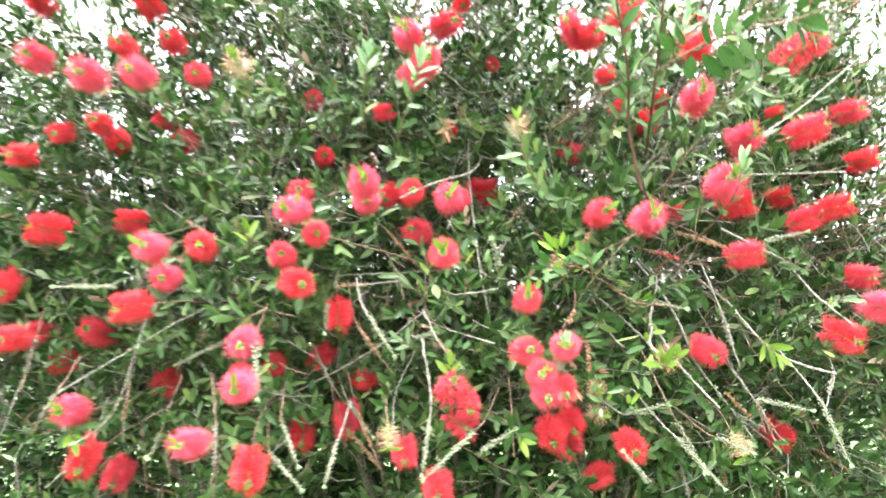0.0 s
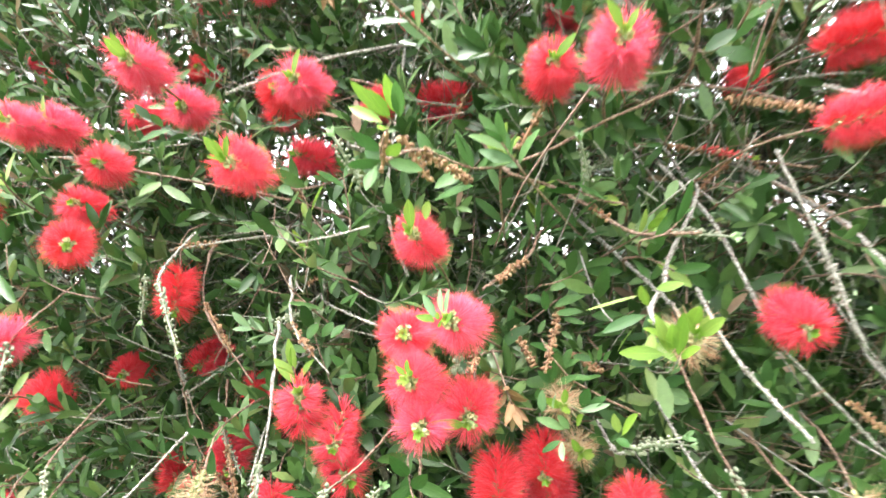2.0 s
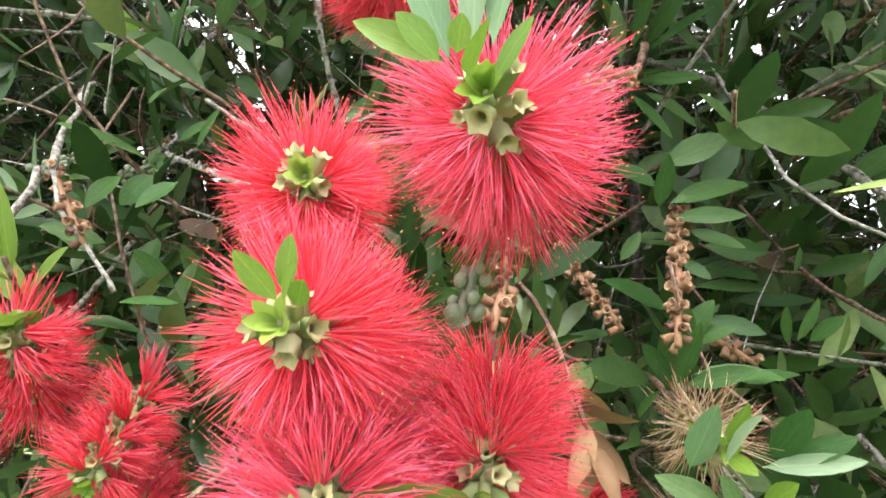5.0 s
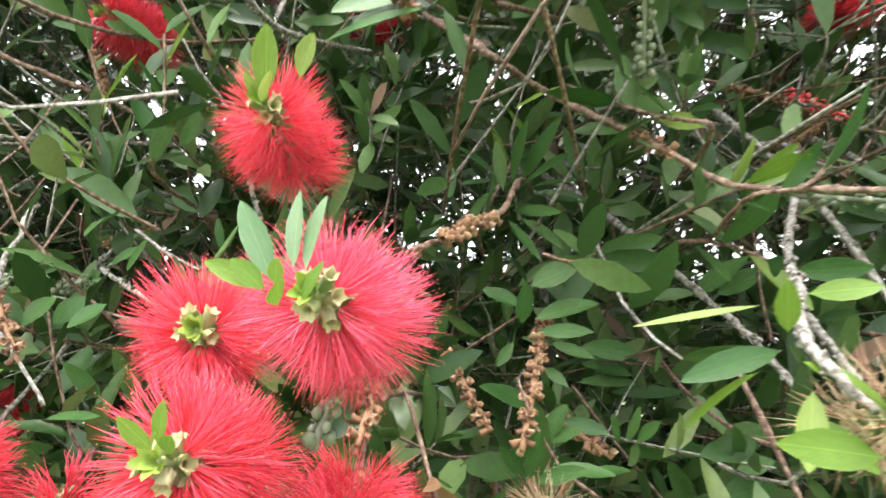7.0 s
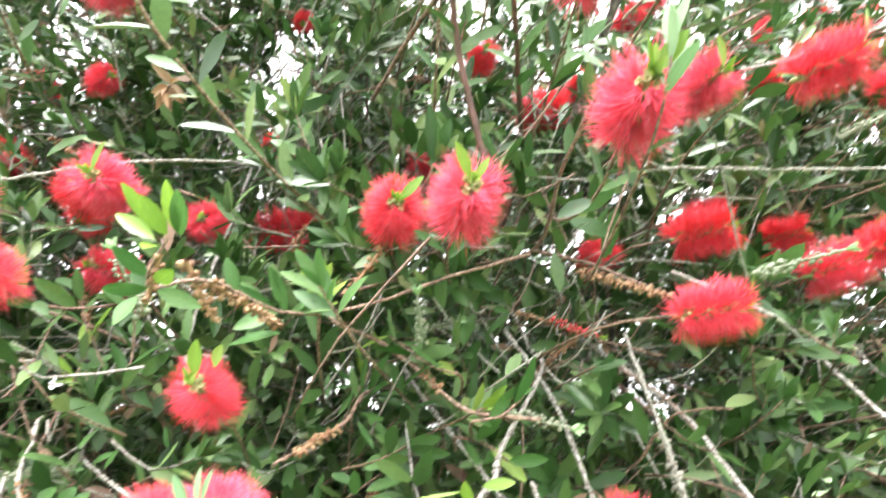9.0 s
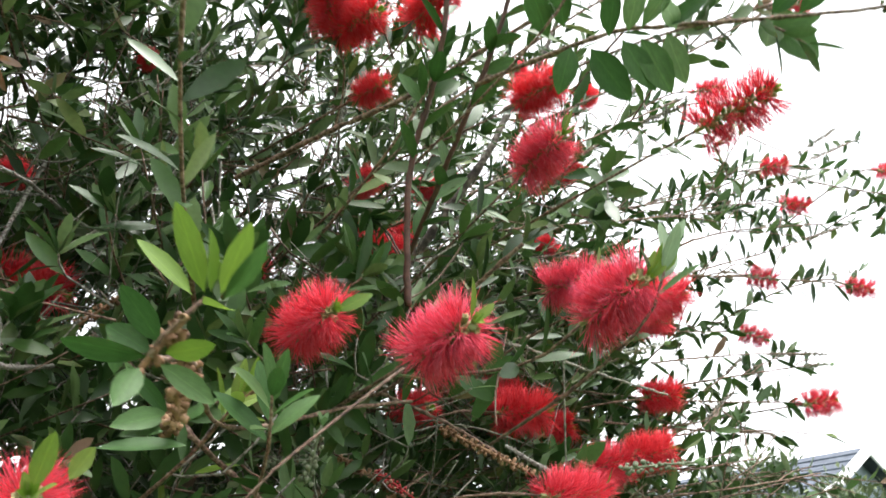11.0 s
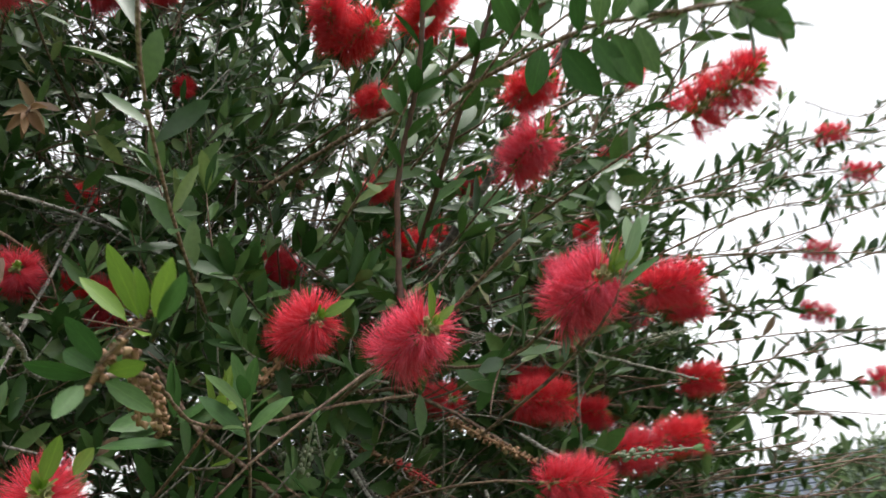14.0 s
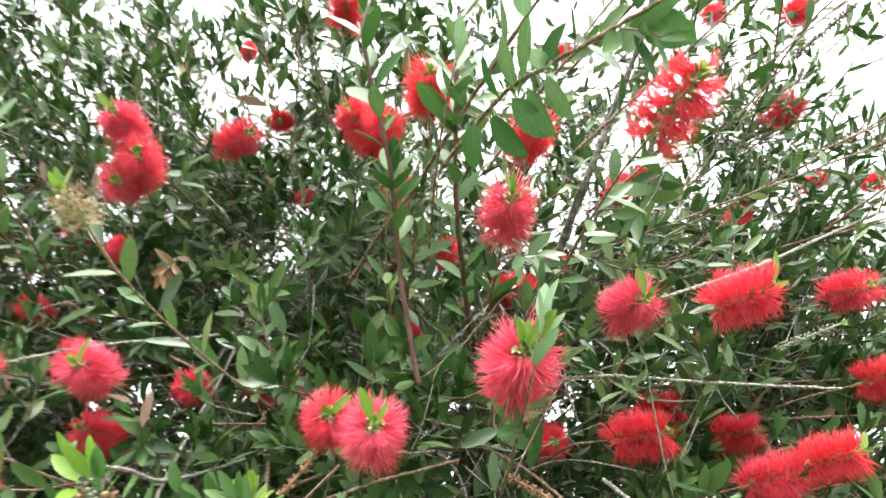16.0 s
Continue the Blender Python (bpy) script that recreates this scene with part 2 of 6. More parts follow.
def laid(p, d, n, s, stations, rng):
    """Verts and quads of leaves laid at the given poses."""
    d = d / (np.linalg.norm(d, axis=1)[:, None] + 1e-9)
    n = n - d * np.sum(n * d, axis=1)[:, None]
    n /= np.linalg.norm(n, axis=1)[:, None] + 1e-9
    x = np.cross(d, n)
    kinds = [blade(stations, b, f, t) for b, f, t in ((0.04, 0.10, 0.0), (0.14, 0.06, 0.25), (-0.06, 0.14, -0.2), (0.22, 0.12, 0.1), (0.08, 0.03, -0.4))]
    pick = rng.integers(0, len(kinds), len(p))
    heap = Heap()
    for k, (bv, bq) in enumerate(kinds):
        i = np.where(pick == k)[0]
        if not len(i):
            continue
        v = p[i][:, None, :] + x[i][:, None, :] * (bv[None, :, 0:1] * s[i][:, None, 1:2]) + d[i][:, None, :] * (bv[None, :, 1:2] * s[i][:, None, 0:1]) + n[i][:, None, :] * (bv[None, :, 2:3] * s[i][:, None, 1:2] * 1.6)
        q = (bq[None] + (np.arange(len(i)) * len(bv))[:, None, None]).reshape(-1, 4)
        heap.add(v.reshape(-1, 3), q)
    return heap


def spray(line, first, step, size, open_angle, leaves, rng, skip=0.0, tuft=4, up=0.35):
    """Leaves in a spiral along a stem from the fraction first to its end, with a tuft at the tip."""
    line = np.asarray(line)
    seg = np.linalg.norm(np.diff(line, axis=0), axis=1)
    total = seg.sum()
    cum = np.concatenate(([0], np.cumsum(seg)))
    at = list(np.arange(first * total, total, step)) + [total] * tuft
    turn = rng.random() * 6.28
    for j, s in enumerate(at):
        turn += 2.4
        if rng.random() < skip:
            continue
        i = min(int(np.searchsorted(cum, s, side="right")) - 1, len(seg) - 1)
        t = unit(line[i + 1] - line[i])
        p = line[i] + t * (s - cum[i])
        a = unit(np.cross(t, (0.3, 0.5, 0.81)))
        b = np.cross(t, a)
        out = a * math.cos(turn) + b * math.sin(turn)
        near_tip = s >= total - 1e-6
        ang = open_angle * (0.55 if near_tip else 1.0) * rng.uniform(0.7, 1.25)
        d = unit(t * math.cos(ang) + out * math.sin(ang) + np.array((0, 0, up * 0.4)))
        n = unit(t - d * np.dot(t, d) + np.array((0, -0.15, up)) + rng.normal(0, 0.15, 3))
        ln = size * rng.uniform(0.72, 1.2) * (0.8 if near_tip else 1.0)
        leaves.add(p, d, n, ln, ln * rng.uniform(0.26, 0.35))


# ------------------------------------------------------------- the shrub
shrub = new("bottlebrush_shrub")
shrub.location = (0, 0, 0)
tagged(shrub, "large bottlebrush shrub covered in crimson flower spikes and narrow green leaves", "shrub")
rng = np.random.default_rng(7)


# ---- flower spikes: one mesh each for filaments and core, in a few variants
def filament_mesh(name, mats, florets, each, thick, length, fan, seed, reach=0.0255, anthers=0.0, lean=0.12, bends=2, shortest=0.72):
    """Filaments in bundles: each floret's stand round the rim of its cup and fan outwards."""
    g = np.random.default_rng(seed)
    n = florets * each
    f = np.repeat(np.arange(florets), each)
    u = (f + 0.5) / florets
    turn = f * 2.39996
    tilt = lean + 0.34 * np.clip((u - 0.78) / 0.22, 0, 1) - 0.5 * np.clip((0.12 - u) / 0.12, 0, 1)
    axis = np.stack([np.cos(turn) * np.cos(tilt), np.sin(turn) * np.cos(tilt), np.sin(tilt)], -1)
    axis = axis + g.normal(0, 0.10, (florets, 3))[f]
    axis /= np.linalg.norm(axis, axis=1)[:, None]
    around = np.cross(axis, (0.0, 0.0, 1.0))
    around /= np.linalg.norm(around, axis=1)[:, None]
    rise = np.cross(around, axis)
    a = g.uniform(0, 6.2832, n)
    off = around * np.cos(a)[:, None] + rise * np.sin(a)[:, None]
    base = np.stack([np.cos(turn) * 0.0055, np.sin(turn) * 0.0055, (u - 0.5) * length], -1) + off * 0.0014
    d = axis + off * (fan * np.abs(g.normal(0.55, 0.45, n)))[:, None] + g.normal(0, 0.05, (n, 3))
    d /= np.linalg.norm(d, axis=1)[:, None]
    ln = reach * g.uniform(shortest, 1.10, n) * g.uniform(0.86, 1.08, florets)[f]
    side = np.cross(d, g.normal(0, 1, (n, 3)))
    side /= np.linalg.norm(side, axis=1)[:, None]
    other = np.cross(d, side)
    curve = g.normal(0, 0.07, n)
    k = np.arange(3) * 2.0944
    ring = side[:, None, :] * np.cos(k)[None, :, None] + other[:, None, :] * np.sin(k)[None, :, None]
    rows, q = [], []
    for j in range(bends + 1):
        w = j / (bends + 1)
        rows.append((base + d * (ln * w)[:, None] + side * (curve * ln * 4 * w * (1 - w))[:, None])[:, None] + ring * thick * (1 - 0.25 * w))
        if j:
            q += [(3 * j - 3 + i, 3 * j - 3 + (i + 1) % 3, 3 * j + (i + 1) % 3, 3 * j + i) for i in range(3)]
    tip = base + d * ln[:, None]
    rows.append(tip[:, None])
    e = 3 * bends
    q += [(e, e + 1, e + 3, e + 3), (e + 1, e + 2, e + 3, e + 3), (e + 2, e, e + 3, e + 3)]
    v = np.concatenate(rows, 1)
    heap = Heap()
    heap.add(v.reshape(-1, 3), (np.array(q)[None] + (np.arange(n) * v.shape[1])[:, None, None]).reshape(-1, 4), 0)
    if anthers:
        i = np.where(g.random(n) < anthers)[0]
        r = thick * 1.7
        av = np.concatenate([tip[i][:, None] + ring[i] * r, tip[i][:, None] + d[i][:, None] * r * 2.2], 1)
        aq = np.array([(0, 1, 3, 3), (1, 2, 3, 3), (2, 0, 3, 3), (0, 2, 1, 1)])
        heap.add(av.reshape(-1, 3), (aq[None] + (np.arange(len(i)) * 4)[:, None, None]).reshape(-1, 4), 1)
    return heap.mesh(name, mats)


def cup(p, d, r, length, sides=6, lobes=0.0):
    """A small open cup standing at p along d: outside, rim and inside; its rim may stand up in lobes."""
    d = unit(d)
    a = unit(np.cross(d, (0.21, 0.35, 0.9)))
    b = np.cross(d, a)
    v, q = [], []
    for s, rr in ((0.0, 0.35), (0.35, 0.95), (0.85, 0.85), (1.0, 1.12), (0.9, 0.7), (0.5, 0.35)):
        for k in range(sides):
            t = k * 2 * math.pi / sides
            lobe = lobes * (1 if k % 2 else -1) * (s == 1.0)
            v.append(p + d * length * (s + lobe * 0.5) + (a * math.cos(t) + b * math.sin(t)) * r * rr * (1 + lobe))
    for i in range(5):
        for k in range(sides):
            k2 = (k + 1) % sides
            q.append((i * sides + k, i * sides + k2, (i + 1) * sides + k2, (i + 1) * sides + k))
    return np.array(v), np.array(q)


def core_mesh(name, length, seed, florets=40, tuft=7):
    """The spike's stem with its green cups and the leafy bud at its tip."""
    g = np.random.default_rng(seed)
    heap = Heap()
    line = [(0, 0, -length * 0.62), (0, 0, 0), (0, 0, length * 0.56)]
    heap.add(*tube(smooth_line(line, 5), 0.0022, 0.0014, 6), 0)
    for k in range(florets):
        u = (k + 0.5) / florets
        t = k * 2.39996
        d = unit((math.cos(t), math.sin(t), 0.25 + 0.9 * max(0, (u - 0.75) / 0.25)))
        big = 1.0 + 0.30 * max(0, (u - 0.7) / 0.3)
        v, q = cup(np.array((math.cos(t) * 0.0015, math.sin(t) * 0.0015, (u - 0.5) * length)), d + g.normal(0, 0.08, 3), 0.0019 * big * g.uniform(0.8, 1.2), 0.0058 * big * g.uniform(0.8, 1.15), 10, 0.14)
        v = v + g.normal(0, 0.00016, v.shape)
        heap.add(v, q[:25], 0)
        heap.add(v, q[25:], 1)
    gl = Leaves()
    for k in range(tuft):
        t = k * 2.39996
        d = unit((math.cos(t) * 0.55, math.sin(t) * 0.55, 1.0))
        gl.add(np.array((0, 0, length * 0.53)), d, unit((-math.cos(t), -math.sin(t), 0.6)), g.uniform(0.007, 0.011), 0.0042)
    lv = laid(*gl.arrays(), PLAIN, g)
    heap.add(np.concatenate(lv.v), np.concatenate(lv.q), 2)
    return heap.mesh(name, [calyx_mat, rim_mat, leaf_young])


FIL = {
    "near": [filament_mesh("near_brush", [m, anther_mat], 38, 46, 0.00017, 0.042, 0.55, 11 + i, 0.0232, 0.3, bends=3) for i, m in enumerate((stamen_rose, stamen_pink, stamen_rose))],
    "pink": [filament_mesh("pink_brush", [stamen_pink, anther_mat], 36, 46, 0.00030, 0.044, 0.62, 31 + i, 0.0262, shortest=0.6) for i in range(3)],
    "red": [filament_mesh("red_brush", [stamen_rose if i == 1 else stamen_red, anther_mat], 36, 46, 0.00030, 0.050, 0.62, 41 + i, 0.0258, shortest=0.6) for i in range(3)],
    "old": [filament_mesh("faded_brush", [stamen_old, anther_mat], 26, 9, 0.00024, 0.046, 0.6, 51 + i, 0.026, 0.12) for i in range(2)],
    "open": [filament_mesh("open_brush", [stamen_rose, anther_mat], 30, 34, 0.00028, 0.054, 0.40, 61 + i, 0.0210, 0.2) for i in range(2)],
}
CORE = [core_mesh("spike_core", 0.048, 71 + i) for i in range(3)]
ONE_LEAF = [mesh_of("leaf_blade", *blade(FULL, b, f, t), [leaf_one]) for b, f, t in ((0.05, 0.10, 0.0), (0.16, 0.05, 0.25), (-0.08, 0.12, -0.2), (0.25, 0.10, 0.1))]
YOUNG_LEAF = [mesh_of("young_blade", *blade(FULL, b, f, t), [leaf_young]) for b, f, t in ((0.05, 0.10, 0.0), (0.14, 0.05, 0.2), (-0.08, 0.12, -0.2))]
SAGE_LEAF = [mesh_of("greyish_blade", *blade(FULL, b, f, t), [leaf_sage]) for b, f, t in ((0.05, 0.12, 0.0), (0.12, 0.08, 0.15))]
DEAD_LEAF = [mesh_of("withered_blade", *blade(FULL, b, f, t), [leaf_dead]) for b, f, t in ((0.35, 0.30, 0.5), (0.5, 0.25, -0.6))]
FLOWERS = []          # centre and radius of every spike
CLEAR = []            # places before which nothing else grows
STALKS = Heap()       # the stems that carry them
mass_front, mass_mid, mass_back = Leaves(), Leaves(), Leaves()
count_single = [0]


def frame_at(p, d, roll=0.0):
    """A pose with z along d."""
    return Matrix.Translation(p) @ Vector(d).to_track_quat("Z", "Y").to_matrix().to_4x4() @ Matrix.Rotation(roll, 4, "Z")


def leaf_pose(p, d, n, length, width):
    d, n = Vector(unit(d)), Vector(n)
    n = (n - d * n.dot(d)).normalized()
    x = d.cross(n)
    m = Matrix((x, d, n)).transposed().to_4x4()
    return Matrix.Translation(p) @ m @ Matrix.Diagonal((width, length, width * 1.6, 1))


def flower(x, y, z, d, kind="red", size=1.0, leaves=0, stem=0.16, young=True, droop=0.0):
    """A flower spike about (x, y, z), its tip towards d, on a leafy stem that comes out of the shrub."""
    k = len(FLOWERS)
    d = unit(d)
    p = np.array((x, y, z))
    core = part("flower_spike", CORE[k % 3], shrub, {"near": "fluffy pink-red bottlebrush flower spike, fully open", "pink": "pink-red bottlebrush flower spike", "red": "crimson bottlebrush flower spike", "old": "faded brownish bottlebrush flower with few filaments left", "open": "crimson flower spike with spread filaments"}[kind])
    core.matrix_basis = frame_at(p, d, k * 1.3) @ Matrix.Scale(size, 4)
    part("brush", FIL[kind][k % len(FIL[kind])], core, "", Matrix.Rotation(k * 0.7, 4, "Z"))
    FLOWERS.append((p, 0.030 * size, kind))
    tip = p + d * 0.028 * size
    for j in range(leaves):
        t = j * 2.39996 + k
        a = unit(np.cross(d, (0.2, 0.1, 0.97)))
        b = np.cross(d, a)
        out = a * math.cos(t) + b * math.sin(t)
        ang = 0.35 + 0.5 * (j / max(leaves - 1, 1))
        ld = unit(d * math.cos(ang) + out * math.sin(ang) + np.array((0, 0, 0.45 if j < leaves * 0.5 else 0.9)))
        inner = j < leaves * 0.5
        ln = (0.013 + 0.015 * (j / max(leaves - 1, 1))) * rng.uniform(0.85, 1.15) * size
        world_m = leaf_pose(tip + out * 0.002, ld, unit(d - ld * np.dot(d, ld) + np.array((0, -0.3, 0.2))), ln, ln * 0.37)
        lib = YOUNG_LEAF if inner or young else SAGE_LEAF
        leaf = part("leaf", lib[j % len(lib)], core)
        leaf.matrix_basis = core.matrix_basis.inverted() @ world_m
    # the stem behind the spike
    back = unit(np.array((-0.15 * d[0], 0.85, -0.12 - droop)) + rng.normal(0, 0.2, 3))
    p0 = p - d * 0.03 * size
    line = smooth_line([p0, p0 - d * stem * 0.35, p0 - d * stem * 0.55 + back * stem * 0.5, p0 - d * stem * 0.5 + back * stem * 1.3], 9)
    v, q = tube(line[::-1], 0.0014, 0.0011, 5, 0.5, rng)
    STALKS.add(v, q, 0)
    spray(line[::-1][1:8], 0.05, 0.013, 0.040, 0.95, mass_front, rng, 0.15, 0)
    return core


def sprig(p, d, count, size, young=0, spread=0.75, stem=0.10, up=0.3, group_label="", face=(0, -0.5, 0.4)):
    """A tuft of single leaves at the end of a twig."""
    p, d = np.array(p, dtype=float), unit(d)
    a = unit(np.cross(d, (0.25, 0.15, 0.95)))
    b = np.cross(d, a)
    for j in range(count):
        u = j / max(count - 1, 1)
        t = j * 2.39996 + p[0] * 40
        out = a * math.cos(t) + b * math.sin(t)
        ang = spread * (0.35 + 0.9 * u) * rng.uniform(0.85, 1.15)
        ld = unit(d * math.cos(ang) + out * math.sin(ang) + np.array((0, 0, up * 0.5)))
        ln = size * rng.uniform(0.75, 1.1) * (0.75 + 0.25 * u)
        m = leaf_pose(p - d * u * size * 0.9, ld, unit(d - ld * np.dot(d, ld) + np.array(face)), ln, ln * rng.uniform(0.28, 0.34))
        lib = DEAD_LEAF if young == 4 else YOUNG_LEAF if young == 2 or (young == 1 and u < 0.5) else SAGE_LEAF if young == 3 else ONE_LEAF
        if young == 0 and p[1] > 1.43:
            mass_front.add(p - d * u * size * 0.9, ld, unit(d - ld * np.dot(d, ld) + np.array(face)), ln, ln * 0.31)
            continue
        part("leaf", lib[j % len(lib)], shrub, "", m)
        count_single[0] += 1
    CLEAR.append((p + d * size * 0.3, size * 0.7))
    back = unit(np.array((-d[0] * 0.5, 0.95, -0.12)))
    line = smooth_line([p, p - d * stem * 0.5, p - d * stem * 0.8 + back * stem * 0.5, p - d * stem + back * stem * 1.4], 8)
    v, q = tube(line[::-1], 0.0013, 0.0009, 5, 0.4, rng)
    STALKS.add(v, q, 0)
    spray(line[::-1][:6], 0.1, 0.016, 0.038, 0.95, mass_front, rng, 0.1, 0)


def leaf_between(a, b, width, lib, parent=None, face=(0.0, -0.8, 0.45)):
    """A single leaf from its foot a to its tip b."""
    a, b = np.array(a), np.array(b)
    d = b - a
    world_m = leaf_pose(a, d, np.array(face) + rng.normal(0, 0.22, 3), np.linalg.norm(d), width)
    leaf = part("leaf", lib[count_single[0] % len(lib)], parent or shrub)
    leaf.matrix_basis = parent.matrix_basis.inverted() @ world_m if parent else world_m
    count_single[0] += 1
    CLEAR.append(((a + b) / 2, 0.014))


# ---- the innermost cluster of spikes
flower(0.210, 1.412, 1.562, (-0.04, -0.94, 0.33), "near", 0.98, 3)
spike = flower(0.261, 1.332, 1.482, (-0.10, -0.97, 0.21), "near", 1.0, 0)
leaf_between((0.2538, 1.2878, 1.4879), (0.2445, 1.2853, 1.5079), 0.0068, SAGE_LEAF, spike)
leaf_between((0.2571, 1.2921, 1.4919), (0.2562, 1.2927, 1.5127), 0.0068, SAGE_LEAF, spike)
leaf_between((0.2606, 1.2906, 1.4912), (0.2641, 1.2918, 1.5113), 0.0068, SAGE_LEAF, spike)
leaf_between((0.2528, 1.2858, 1.4869), (0.2385, 1.2814, 1.4922), 0.0055, YOUNG_LEAF, spike)
leaf_between((0.2528, 1.2838, 1.486), (0.2469, 1.2785, 1.4928), 0.0055, YOUNG_LEAF, spike)
leaf_between((0.2583, 1.2787, 1.482), (0.2624, 1.2669, 1.4864), 0.0055, YOUNG_LEAF, spike)
leaf_between((0.2554, 1.284, 1.4875), (0.2562, 1.2818, 1.4935), 0.0040, YOUNG_LEAF, spike)
leaf_between((0.2617, 1.2852, 1.4839), (0.2671, 1.2813, 1.4931), 0.0040, YOUNG_LEAF, spike)
flower(0.201, 1.374, 1.474, (0.24, -0.97, 0.09), "near", 1.0, 0)
spike = flower(0.221, 1.335, 1.436, (-0.08, -0.98, 0.17), "near", 1.0, 0)
leaf_between((0.2229, 1.2964, 1.4455), (0.2171, 1.2889, 1.4546), 0.0048, YOUNG_LEAF, spike)
leaf_between((0.2244, 1.2965, 1.4466), (0.2248, 1.2958, 1.4581), 0.0048, YOUNG_LEAF, spike)
leaf_between((0.2269, 1.2888, 1.4458), (0.2314, 1.2789, 1.452), 0.0048, YOUNG_LEAF, spike)
leaf_between((0.2265, 1.2969, 1.4447), (0.2285, 1.2949, 1.45), 0.0048, YOUNG_LEAF, spike)
flower(0.226, 1.335, 1.406, (0.04, -0.96, -0.26), "near", 1.0, 0)
flower(0.259, 1.363, 1.412, (0.04, -0.90, -0.43), "near", 1.0, 2)
flower(0.066, 1.426, 1.405, (0.25, -0.60, 0.50), "open", 1.1, 0)
flower(0.100, 1.440, 1.380, (0.10, -0.70, -0.40), "open", 1.0, 0)
flower(0.085, 1.480, 1.335, (0.50, -0.60, -0.30), "open", 1.1, 0)
flower(0.255, 1.490, 1.315, (0.07, -0.84, -0.54), "red", 1.1, 0)
flower(0.300, 1.560, 1.285, (-0.07, -0.84, -0.54), "red", 1.1, 0)
flower(0.392, 1.445, 1.298, (0.16, -0.89, -0.42), "red", 1.0, 0)
flower(0.300, 1.520, 1.330, (0.08, -0.81, -0.57), "red", 1.0, 0)
# ---- the pair and its neighbours
flower(0.350, 1.425, 1.718, (0.18, -0.98, 0.13), "red", 1.0, 2)
flower(0.411, 1.338, 1.695, (0.18, -0.96, 0.22), "pink", 1.02, 3)
flower(0.525, 1.290, 1.744, (0.13, -0.94, 0.31), "pink", 1.1, 4)
flower(0.615, 1.438, 1.638, (0.95, -0.25, 0.10), "red", 1.0, 2)
flower(0.665, 1.570, 1.752, (0.90, -0.35, 0.15), "red", 1.1, 0)
flower(0.710, 1.668, 1.804, (0.92, -0.30, 0.10), "red", 1.0, 0)
flower(0.806, 1.585, 1.718, (0.90, -0.30, 0.25), "red", 1.1, 2)
flower(0.862, 1.560, 1.742, (0.90, -0.35, 0.25), "red", 1.0, 2)
flower(0.800, 1.668, 1.782, (0.92, -0.30, 0.10), "red", 0.95, 0)
flower(0.742, 1.428, 1.866, (0.85, -0.45, 0.25), "red", 1.1, 2)
flower(0.638, 1.458, 1.862, (0.45, -0.89, 0.09), "pink", 1.05, 2)
flower(0.152, 1.805, 1.832, (1.00, -0.20, -0.05), "red", 1.35, 0)
flower(0.360, 1.740, 1.912, (0.60, -0.50, -0.50), "red", 1.0, 0)
flower(0.515, 1.690, 1.965, (0.85, -0.40, -0.20), "red", 1.15, 0)
flower(0.430, 1.560, 1.960, (0.27, -0.94, 0.23), "red", 0.7, 0)
flower(0.548, 1.465, 1.463, (0.24, -0.91, -0.35), "red", 1.05, 0)
flower(0.822, 1.500, 1.484, (0.39, -0.86, -0.34), "red", 1.2, 0)
flower(0.870, 1.450, 1.537, (0.49, -0.85, -0.19), "pink", 1.1, 0)
flower(0.925, 1.600, 1.601, (0.49, -0.86, -0.11), "red", 1.0, 0)
flower(0.791, 1.727, 1.263, (0.23, -0.88, -0.41), "red", 1.2, 0)
flower(0.445, 1.380, 1.455, (0.17, -0.96, 0.22), "old", 1.0, 4)
# ---- upper part
flower(0.510, 1.352, 1.908, (0.13, -0.92, 0.36), "pink", 1.0, 3)
flower(0.528, 1.379, 2.015, (0.30, -0.80, 0.10), "red", 0.95, 0)
flower(0.640, 1.238, 1.952, (0.35, -0.75, 0.25), "open", 1.25, 0)
flower(0.322, 1.462, 2.085, (-0.50, -0.55, 0.50), "red", 1.05, 0)
flower(0.350, 1.455, 2.070, (0.46, -0.88, 0.15), "red", 1.0, 0)
flower(0.412, 1.410, 2.098, (0.09, -0.97, 0.23), "red", 1.1, 0)
flower(0.030, 1.495, 2.038, (0.25, -0.96, 0.13), "red", 1.15, 0)
flower(0.005, 1.510, 2.020, (0.16, -0.92, -0.35), "pink", 1.05, 0)
flower(0.000, 1.480, 2.090, (-0.17, -0.96, 0.23), "pink", 1.05, 2)
flower(0.068, 1.650, 2.185, (0.80, -0.50, 0.20), "red", 1.2, 0)
flower(0.260, 1.500, 2.312, (0.19, -0.92, 0.35), "red", 1.0, 0)
flower(0.994, 1.830, 2.398, (0.60, -0.50, 0.50), "red", 1.1, 0)
flower(0.727, 1.962, 2.311, (0.45, -0.86, 0.24), "red", 1.1, 0)
flower(0.700, 1.900, 2.260, (0.17, -0.98, 0.14), "red", 1.0, 0)
flower(1.172, 2.140, 2.442, (0.60, -0.50, 0.50), "red", 1.0, 0)
flower(1.221, 2.057, 2.158, (0.53, -0.84, 0.05), "red", 1.0, 0)
flower(0.578, 1.760, 2.040, (0.35, -0.93, 0.14), "red", 0.8, 0)
flower(0.079, 1.925, 2.024, (0.15, -0.86, -0.48), "red", 0.9, 0)
flower(0.097, 1.650, 1.789, (0.09, -0.99, -0.04), "red", 0.95, 0)
flower(0.960, 1.617, 1.850, (0.80, -0.50, 0.20), "red", 1.0, 0)
flower(0.772, 1.600, 1.954, (0.50, -0.87, 0.05), "red", 0.6, 0)
flower(0.802, 1.300, 2.394, (0.50, -0.50, 0.60), "open", 1.1, 0)
